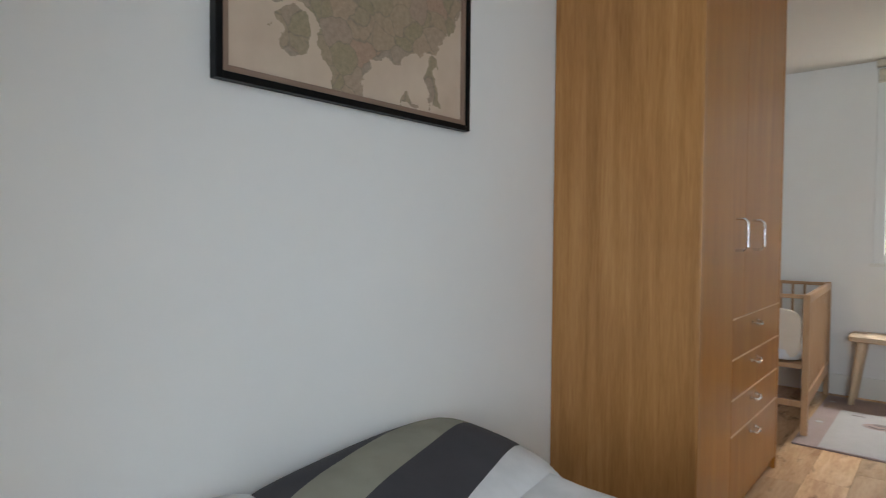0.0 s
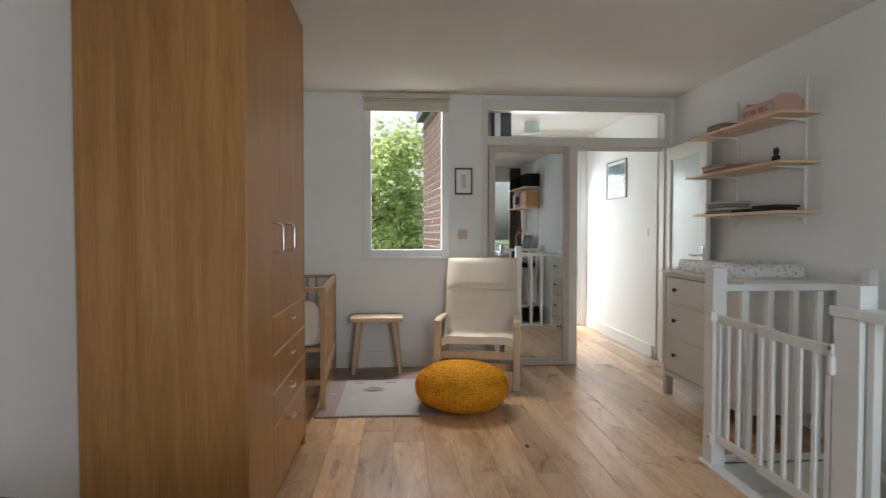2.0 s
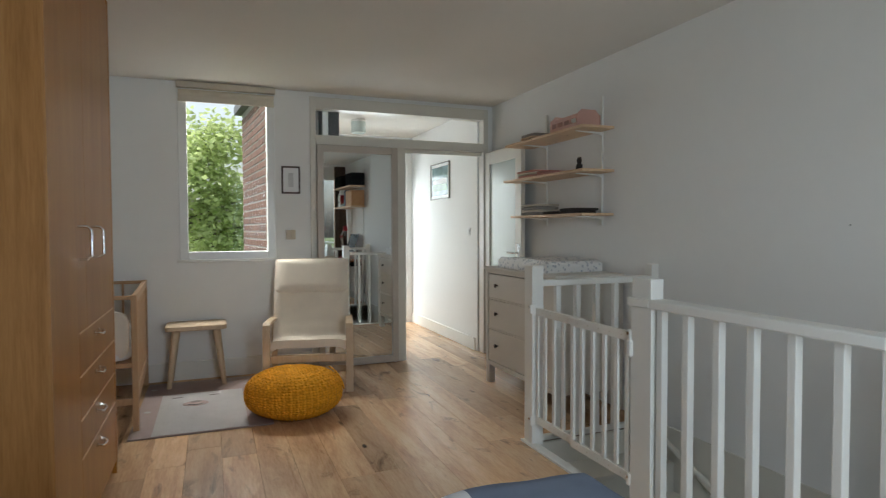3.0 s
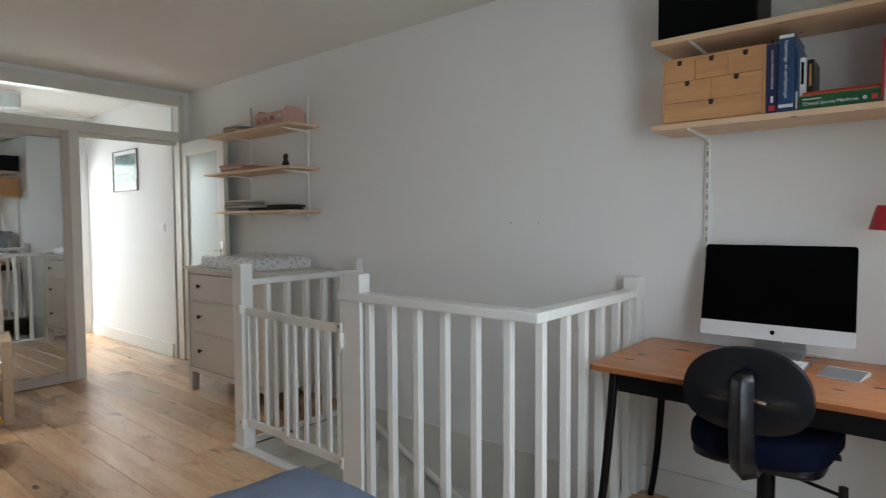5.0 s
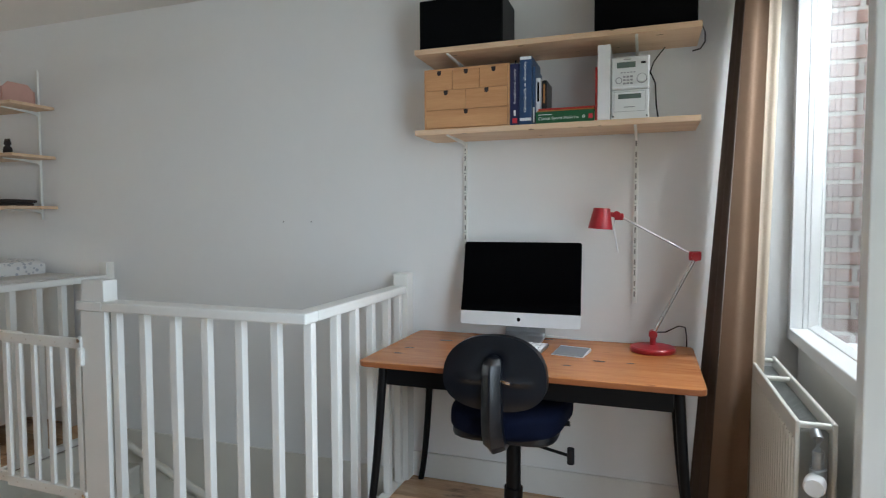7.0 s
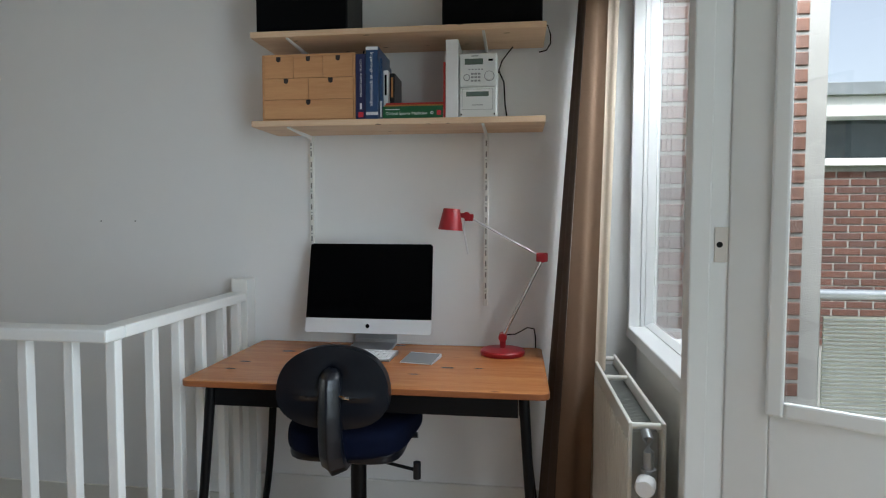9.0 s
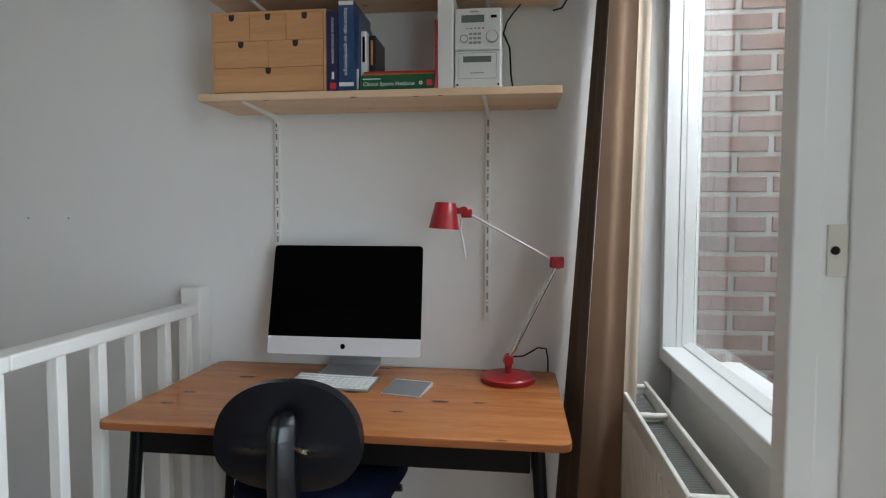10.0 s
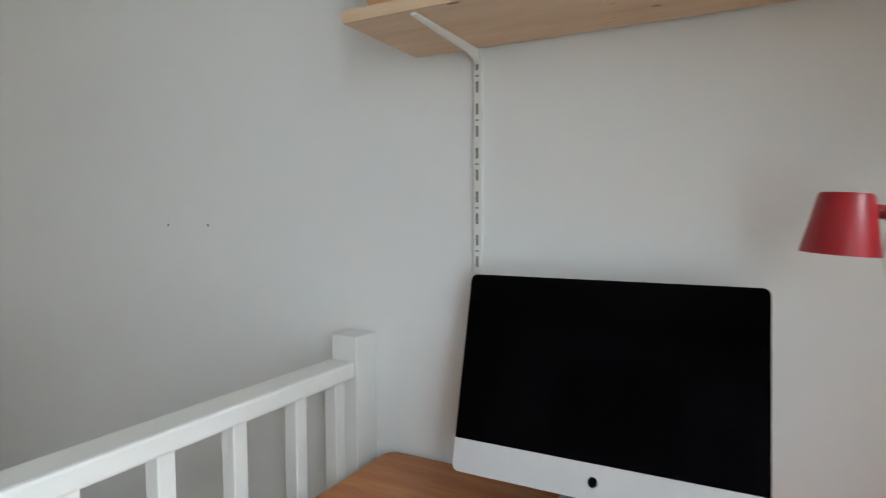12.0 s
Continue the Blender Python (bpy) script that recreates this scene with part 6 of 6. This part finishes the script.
def stereo():
    s = thing("mini_stereo", (2.36, 0.05, ZS), "silver mini stereo in two stacked units", "stereo")
    y0, y1 = -0.022, 0.120
    for z0, z1, kind in ((ZS, ZS + 0.118, "deck"), (ZS + 0.1195, ZS + 0.246, "tuner")):
        u = part("unit", box((2.272, y0, z0), (2.490, y1, z1), 0.004), M_SILVER, s)
        part("front_panel", box((2.2690, y0 + 0.003, z0 + 0.004), (2.2725, y1 - 0.003, z1 - 0.004), 0.002), M_SILVER, u)
        fx = 2.2682
        if kind == "tuner":
            part("display", box((fx, 0.030, z1 - 0.044), (fx + 0.001, 0.100, z1 - 0.022)), M_LCD, u, "grey display window")
            part("volume_knob", rod((2.258, 0.006, z0 + 0.038), (2.2695, 0.006, z0 + 0.038), 0.0155, n=24), M_SILVER, u, smooth=True)
            part("volume_ring", lathe([(0.0165, 0), (0.0195, 0), (0.0195, 0.001), (0.0165, 0.001)], 24, m=Matrix.Translation((2.2690, 0.006, z0 + 0.038)) @ Euler((0, radians(-90), 0)).to_matrix().to_4x4()), M_GREYB, u)
            part("dial", lathe([(0.010, 0), (0.013, 0), (0.013, 0.001), (0.010, 0.001)], 20, m=Matrix.Translation((2.2690, 0.092, z0 + 0.034)) @ Euler((0, radians(-90), 0)).to_matrix().to_4x4()), M_GREYB, u)
            for r in range(3):
                for k in range(3):
                    part("button", box((fx - 0.001, 0.066 - k * 0.013, z0 + 0.018 + r * 0.013), (fx + 0.001, 0.076 - k * 0.013, z0 + 0.025 + r * 0.013), 0.0008), M_GREYB, u)
            for k in range(5):
                part("button", box((fx - 0.001, 0.030 + k * 0.012, z0 + 0.062), (fx + 0.001, 0.037 + k * 0.012, z0 + 0.066), 0.0005), M_GREYB, u)
            part("brand_bar", box((fx, 0.048, z1 - 0.014), (fx + 0.001, 0.074, z1 - 0.010)), M_GREYB, u, "small unreadable mark")
            part("sensor", box((fx, -0.008, z1 - 0.032), (fx + 0.001, 0.010, z1 - 0.024)), M_SCREEN, u)
        else:
            part("display", box((fx, 0.008, z1 - 0.036), (fx + 0.001, 0.094, z1 - 0.018)), M_LCD, u, "cassette window")
            part("tape_door", frame_x(fx, -0.008, 0.110, z0 + 0.032, z1 - 0.008), M_GREYB, u)
            part("text_bar", box((fx, 0.030, z0 + 0.048), (fx + 0.001, 0.072, z0 + 0.051)), M_GREYB, u)
            for y in (0.112, -0.014):
                part("button", rod((2.267, y, z0 + 0.014), (2.2695, y, z0 + 0.014), 0.003, n=10), M_SCREEN, u)
    part("cable", sweep([(2.45, -0.022, 1.90), (2.46, -0.045, 1.85), (2.47, -0.05, 1.76), (2.475, -0.06, 1.70), (2.48, -0.065, 1.677)], 0.003, 8), M_BLACK, s)
    part("cable", sweep([(2.43, -0.022, 1.88), (2.44, -0.036, 1.93), (2.45, -0.06, 1.965), (2.46, -0.08, 1.992)], 0.0025, 8), M_BLACK, s)


def frame_x(x, y0, y1, z0, z1):
    bm = bmesh.new()
    t = 0.0012
    box((x, y0, z0), (x + 0.001, y0 + t, z1), 0, bm)
    box((x, y1 - t, z0), (x + 0.001, y1, z1), 0, bm)
    box((x, y0 + t, z0), (x + 0.001, y1 - t, z0 + t), 0, bm)
    box((x, y0 + t, z1 - t), (x + 0.001, y1 - t, z1), 0, bm)
    return bm


stereo()


def loudspeaker(y0, y1, label):
    s = thing("loudspeaker", (2.38, (y0 + y1) / 2, ZU), label, "loudspeaker", "speakers on the top shelf")
    part("cabinet", box((2.268, y0, ZU), (2.500, y1, ZU + 0.215), 0.004), M_BLACK, s)
    part("grille", box((2.256, y0 + 0.004, ZU + 0.004), (2.2675, y1 - 0.004, ZU + 0.211), 0.004), M_NAVYK, s, "black cloth grille")
    o = 0.040 if y0 < 0 else 0.016
    part("cable", sweep([(2.47, y0 + 0.005, ZU + 0.06), (2.465, y0 - o * 0.7, ZU + 0.055), (2.46, y0 - o, ZU + 0.015), (2.46, y0 - o, ZU - 0.02), (2.465, y0 - o * 0.6, ZU - 0.045), (2.47, y0 + 0.005, ZU - 0.05)], 0.003, 8), M_BLACK, s, smooth=True)


M_NAVYK = plain("black_grille_cloth", (0.003, 0.003, 0.0035), 0.95, grain=0.6, gscale=600, spec=0.1)
loudspeaker(0.560, 0.932, "black loudspeaker lying on the top shelf")
loudspeaker(-0.192, 0.188, "black loudspeaker lying near the shelf's end")


def curtain():
    c = thing("curtain", (2.40, -0.36, 0.05), "tan curtain gathered at the corner, its folds painted shaded and lit", "curtain")
    track = thing("curtain_track", (2.2, -0.42, 2.44), "white curtain track under the ceiling", "curtain rail")
    part("rail", box((1.0, -0.45, 2.462), (2.50, -0.42, 2.499), 0.004), M_WHITE, track)

    def fold(xa, ya, xb, yb, xc, yc, xd, yd, amp, waves, ph):
        """Hangs from a-b at the top to c-d at the bottom."""
        def fn(u, v):
            p = Vector((xa, ya)).lerp(Vector((xb, yb)), u)
            q = Vector((xc, yc)).lerp(Vector((xd, yd)), u)
            d = (Vector((xb, yb)) - Vector((xa, ya))).normalized()
            n2 = Vector((-d.y, d.x))
            w = v
            r = p.lerp(q, w) + n2 * amp * (0.55 + 0.45 * w) * math.sin(u * waves * math.tau + ph + 0.5 * noise.noise(Vector((u * 3, v * 2.2, ph))))
            return (r.x, r.y, 2.46 - v * 2.40 + 0.012 * math.sin(u * 9 + ph) * v)
        return fn
    # one cloth in three colours: shade on the folds, plain tan, light on the edge
    part("shaded_folds", sheet(fold(2.500, -0.365, 2.292, -0.372, 2.500, -0.203, 2.272, -0.256, 0.007, 2.6, 0.3), 44, 36, thick=0.003), M_CURTAIN_SHADED, c, "side of the tan cloth turned from the window, painted dark as shade", smooth=True)
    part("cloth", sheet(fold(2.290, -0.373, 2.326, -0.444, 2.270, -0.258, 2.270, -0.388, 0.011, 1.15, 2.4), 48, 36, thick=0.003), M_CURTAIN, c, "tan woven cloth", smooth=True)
    part("front_edge", sheet(fold(2.327, -0.445, 2.341, -0.486, 2.271, -0.389, 2.283, -0.426, 0.006, 0.9, 0.2), 18, 36, thick=0.003), M_CURTAIN_LIT, c, "leading edge of the tan cloth, painted pale as lit", smooth=True)


curtain()


def radiator():
    r = thing("radiator", (2.0, -0.46, 0.0), "cream double panel radiator under the window", "radiator")
    xa, xb, za, zb = 1.612, 2.425, 0.17, 0.742

    def panel(y, sgn):
        n = 24
        bm = bmesh.new()
        box((xa, y - 0.006, za), (xb, y + 0.006, zb), 0.004, bm)
        p = part("panel", bm, M_RAD, r)
        for k in range(n):
            x = xa + 0.022 + k * (xb - xa - 0.044) / (n - 1)
            part("rib", box((x - 0.009, y + sgn * 0.006 - 0.004, za + 0.05), (x + 0.009, y + sgn * 0.006 + 0.004, zb - 0.05), 0.0035, seg=1), M_RAD, p)
    panel(-0.412, 1)
    panel(-0.500, -1)
    bm = bmesh.new()
    for k in range(58):
        x = xa + 0.03 + k * (xb - xa - 0.06) / 57
        box((x - 0.001, -0.492, za + 0.06), (x + 0.001, -0.420, zb - 0.035), 0, bm)
    f = part("convector", bm, M_FIN, r, "grey convector fins")
    f["kind"] = "stuff"
    for x in (xb - 0.02, (xa + xb) / 2 + 0.10, xa + 0.02):
        part("cross_tube", rod((x, -0.494, zb - 0.014), (x, -0.418, zb - 0.014), 0.009, n=12), M_RAD, r, smooth=True)
    for x in (xa + 0.12, xb - 0.12):
        part("wall_bracket", box((x - 0.02, -0.600, 0.30), (x + 0.02, -0.506, 0.34), 0.003), M_RAD, r)
    part("elbow", sweep([(xa + 0.018, -0.456, zb - 0.03), (xa - 0.012, -0.456, zb - 0.04), (xa - 0.022, -0.456, zb - 0.07), (xa - 0.022, -0.456, zb - 0.12)], 0.014, 14), M_STEEL, r, "steel valve elbow", smooth=True)
    v = part("valve", rod((xa - 0.022, -0.456, zb - 0.165), (xa - 0.022, -0.456, zb - 0.115), 0.020, n=12), M_STEEL, r, smooth=True)
    part("valve_head", lathe([(0, 0), (0.020, 0), (0.026, 0.012), (0.026, 0.045), (0.022, 0.055), (0, 0.057)], 22, m=Matrix.Translation((xa - 0.022, -0.452, zb - 0.150)) @ Euler((radians(0), radians(-90), radians(-18))).to_matrix().to_4x4()), M_KEY, v, "white thermostat knob", smooth=True)
    part("pipe", rod((xa - 0.022, -0.456, 0.0), (xa - 0.022, -0.456, zb - 0.160), 0.0085, n=12), M_RAD, r, smooth=True)


radiator()


def drill_holes():
    for y in (1.649, 1.821):
        solid("drill_hole", rod((XR - 0.0015, y, 1.275), (XR + 0.004, y, 1.275), 0.0042, n=12), M_FIN, "small dark drill hole in the wall", "drill hole", kind="structure")


drill_holes()


# ---- outside ----
M_GRASS = plain("garden_ground", (0.09, 0.12, 0.05), 0.95, var=0.3, scale=0.4)
solid("ground", box((-300, -300, -3.2), (300, 300, -3.0)), M_GRASS, "flat garden ground below", "ground")
M_WHITEB = plain("white_facade_boards", (0.78, 0.78, 0.77), 0.5, var=0.03)
M_CONC = plain("balcony_concrete", (0.36, 0.35, 0.33), 0.9, var=0.12, scale=4, grain=0.5)


def balcony():
    b = thing("balcony", (1.4, -1.7, -0.2), "concrete balcony with a steel railing", "balcony", kind="structure")
    part("slab", box((-1.2, -3.1, -0.22), (2.62, YS - 0.2, -0.03), 0.005), M_CONC, b)
    x = 2.52
    part("top_rail", rod((x, -1.26, 0.99), (x, -3.05, 0.99), 0.021, n=14), M_STEEL, b, "galvanised steel rail", smooth=True)
    part("top_rail", rod((x, -3.05, 0.99), (-1.2, -3.05, 0.99), 0.021, n=14), M_STEEL, b, smooth=True)
    for y in (-1.30, -2.15, -3.05):
        part("rail_post", rod((x, y, -0.03), (x, y, 0.98), 0.016, n=12), M_STEEL, b, smooth=True)
    m, n, l, sh = material("ribbed_wire_glass", 0.35)
    sh.inputs["Base Color"].default_value = (0.62, 0.64, 0.55, 1)
    sh.inputs["Transmission Weight"].default_value = 0.75
    g = part("screen_panel", box((x - 0.003, -3.0, 0.05), (x + 0.003, -1.33, 0.90)), m, b, "ribbed translucent balcony screen")
    bm = bmesh.new()
    for k in range(52):
        z = 0.06 + k * 0.0162
        box((x - 0.007, -3.0, z), (x - 0.003, -1.33, z + 0.006), 0, bm)
    part("screen_rib", bm, M_STEEL, g)["kind"] = "stuff"


balcony()


def brick_wall(parent, origin, u, length, height, bl, bh, joint, thick, name="brick", mat=None):
    """Stretcher bond of separate bricks on a face that starts at origin and runs along u."""
    u = Vector(u).normalized()
    nrm = Vector((u.y, -u.x, 0))
    full = box((0.004, -0.003, 0), (bl - joint, 0.03, bh - joint), 0.003, seg=1)
    half = box((0.004, -0.003, 0), (bl / 2 - joint, 0.03, bh - joint), 0.003, seg=1)
    rot = Matrix(((u.x, -nrm.x, 0, 0), (u.y, -nrm.y, 0, 0), (0, 0, 1, 0), (0, 0, 0, 1)))
    full.transform(rot)
    half.transform(rot)
    mf, mh = mesh_of("brick", full, mat or M_BRICK), mesh_of("brick", half, mat or M_BRICK)
    root = mat_of(parent)
    rows = int(height / bh)
    for r in range(rows):
        s = 0.0
        first = r % 2 == 1
        while s < length - bl * 0.5:
            me, w = (mh, bl / 2) if first and s == 0 else (mf, bl)
            if s + w > length + 0.001:
                me, w = mh, bl / 2
            ob = new(name, me)
            ob.parent = parent
            ob.matrix_basis = root.inverted() @ Matrix.Translation(Vector(origin) + u * s + Vector((0, 0, r * bh)))
            s += w


def side_pier():
    """Brick return wall next to the corner window."""
    w = thing("brick_wall", (2.56, -0.96, -0.2), "red brick wall with pale mortar outside the window", "brick wall", kind="structure")
    part("mortar_bed", box((2.4885, -1.30, -0.2), (2.62, -0.677, 3.4)), M_MORTAR, w, "pale mortar bed")
    brick_wall(w, (2.4855, -0.678, 0.58), (0, -1, 0), 0.62, 2.2, 0.225, 0.0655, 0.0145, 0.03)


def hall_outer_wall():
    h = thing("brick_wall", (0.55, 7.6, -3.0), "red brick outer wall of the extension with a dark gutter", "brick wall", kind="structure")
    a, b2 = Vector((0.672, YF + 0.225, 0)), Vector((0.312, 9.52, 0))
    d = (b2 - a).normalized()
    n2 = Vector((d.y, -d.x, 0))
    def strip(z0, z1, i0, i1, over=0.0):
        p = [a + n2 * i0, b2 + d * over + n2 * i0, b2 + d * over + n2 * i1, a + n2 * i1]
        return prism([(q.x, q.y) for q in p], "z", z0, z1)
    part("mortar_bed", strip(-3.0, 3.02, 0.004, 0.14), M_MORTAR, h, "pale mortar bed")
    part("gutter", strip(3.02, 3.14, -0.10, 0.16, 0.12), plain("dark_gutter", (0.10, 0.10, 0.11), 0.6), h, "dark roof gutter")
    brick_wall(h, (b2.x, b2.y, 0.35), tuple(-d), (b2 - a).length, 2.65, 0.25, 0.10, 0.020, 0.03)


M_BRICK2 = brick_mat("dark_red_brick", (0.11, 0.050, 0.037), (0.14, 0.062, 0.044), (0.085, 0.047, 0.040))


def opposite_house():
    x = 5.15
    h = thing("opposite_house", (6.5, -5.0, -3.0), "dark brick house with a white roof edge and long windows", "house", kind="structure")
    part("wall", box((x + 0.004, -9.0, -3.0), (8.0, -1.4, 1.72)), M_MORTAR, h, "mortar of the brick wall")
    brick_wall(h, (x, -2.05, 0.25), (0, -1, 0), 2.1, 1.46, 0.21, 0.0625, 0.011, 0.03, mat=M_BRICK2)
    part("window_sill", box((x - 0.05, -9.0, 1.72), (x + 0.3, -1.4, 1.78), 0.004), M_WHITEB, h)
    part("glass_band", box((x + 0.08, -9.0, 1.78), (x + 0.12, -1.45, 2.10)), plain("dark_window_glass", (0.03, 0.045, 0.05), 0.05), h, "dark reflecting window band")
    for y in (-1.5, -3.9, -6.0):
        part("window_post", box((x + 0.02, y - 0.05, 1.78), (x + 0.14, y + 0.05, 2.10), 0.004), M_WHITEB, h)
    part("roof_edge", box((x - 0.12, -9.0, 2.10), (8.0, -1.35, 2.26), 0.005), M_WHITEB, h, "white roof edge board")
    part("roof_trim", box((x - 0.16, -9.0, 2.26), (8.0, -1.33, 2.36), 0.005), M_STEEL, h)
    part("upper_wall", box((x + 0.5, -9.0, 2.36), (8.0, -1.4, 2.50)), M_WHITEB, h)


def tree():
    t = thing("tree", (-0.9, 14.5, -3.0), "leafy green tree with light gaps in its crown", "tree")
    rnd = random.Random(5)
    part("trunk", sweep([(-0.9, 14.5, -3.0), (-0.85, 14.45, -1.2), (-0.95, 14.5, 0.6), (-0.8, 14.55, 2.2), (-0.85, 14.5, 4.2)], [0.20, 0.16, 0.13, 0.09, 0.04], 10), plain("bark", (0.09, 0.07, 0.055), 0.95, var=0.25, scale=8, grain=0.8, gscale=40), t, smooth=True)
    M_BARK = bpy.data.materials["bark"]
    tips = []
    for k in range(26):
        z = -1.3 + 4.3 * k / 25
        a = rnd.uniform(0, math.tau)
        ln = rnd.uniform(1.0, 2.2) * (1 - 0.35 * k / 25)
        p0 = Vector((-0.87, 14.5, z))
        p1 = p0 + Vector((math.cos(a) * ln * 0.5, math.sin(a) * ln * 0.5, 0.25))
        p2 = p0 + Vector((math.cos(a) * ln, math.sin(a) * ln, 0.55 + rnd.uniform(-0.2, 0.3)))
        part("limb", sweep([p0, p1, p2], [0.030, 0.018, 0.006], 6), M_BARK, t)
        tips += [p1, p2, p1.lerp(p2, 0.5)]
    me = bpy.data.meshes.new("leaves")
    vs, fs = [], []
    for k in range(17000):
        c = rnd.choice(tips)
        q = c + Vector((rnd.gauss(0, 0.34), rnd.gauss(0, 0.34), rnd.gauss(0, 0.28)))
        s = rnd.uniform(0.05, 0.10)
        u = Vector((rnd.gauss(0, 1), rnd.gauss(0, 1), rnd.gauss(0, 0.5))).normalized()
        w = u.cross(Vector((rnd.gauss(0, 1), rnd.gauss(0, 1), rnd.gauss(0, 1)))).normalized()
        i = len(vs)
        vs += [q - u * s, q + w * s * 0.55, q + u * s, q - w * s * 0.55]
        fs += [(i, i + 1, i + 2), (i, i + 2, i + 3)]
    me.from_pydata(vs, [], fs)
    m, n, l, b = material("leaf_green", 0.55)
    geo = n.new("ShaderNodeNewGeometry")
    l.new(ramp(n, l, geo.outputs["Random Per Island"], [(0.0, (0.28, 0.36, 0.12)), (0.5, (0.40, 0.48, 0.20)), (1.0, (0.52, 0.58, 0.30))]), b.inputs["Base Color"])
    tr = n.new("ShaderNodeBsdfTranslucent")
    tr.inputs[0].default_value = (0.60, 0.68, 0.32, 1)
    mx = n.new("ShaderNodeMixShader")
    mx.inputs[0].default_value = 0.5
    l.new(b.outputs[0], mx.inputs[1])
    l.new(tr.outputs[0], mx.inputs[2])
    l.new(mx.outputs[0], n["Material Output"].inputs[0])
    me.materials.append(m)
    ob = new("leaves", me)
    ob.parent = t
    ob.matrix_basis = mat_of(t).inverted()
    tagged(ob, "many small bright green leaves", kind="stuff")


tree()
side_pier()
hall_outer_wall()
opposite_house()


# ---- floor boards, last ----
def floor_boards():
    rnd = random.Random(11)
    w = 0.185
    def plank(x0, x1, y0, y1):
        g = 0.0003
        ob = new("plank", mesh_of("plank", box((x0 + g, y0 + g, -0.018), (x1 - g, y1 - g, rnd.uniform(-0.0006, 0.0)), 0.0010, seg=1), M_FLOOR))
        ob.parent = FLOOR
    x = XL
    k = 0
    while x < XR - 0.01:
        x1 = min(x + w, XR)
        y = YS - 0.18 - rnd.uniform(0, 1.2)
        spans = []
        while y < 7.62:
            L = rnd.choice((1.2, 1.5, 1.8, 2.1))
            spans.append((max(y, YS - 0.18), min(y + L, 7.62)))
            y += L
        for a, b in spans:
            if b - a < 0.02:
                continue
            if x < 0.85 and b > YF:
                b = YF
                if b - a < 0.02:
                    continue
            cuts = [(a, b)]
            if x1 > WX0 - 0.04:
                cuts = []
                if a < WY0 - 0.03:
                    cuts.append((a, min(b, WY0 - 0.03)))
                if b > WY1 + 0.02:
                    cuts.append((max(a, WY1 + 0.02), b))
            if x < WX0 - 0.045 < x1:
                if a < WY1 and b > WY0:
                    plank(x, WX0 - 0.046, max(a, WY0 - 0.03), min(b, WY1 + 0.02))
            for c, d in cuts:
                if d - c > 0.02:
                    plank(x, x1, c, d)
        x = x1
        k += 1


floor_boards()
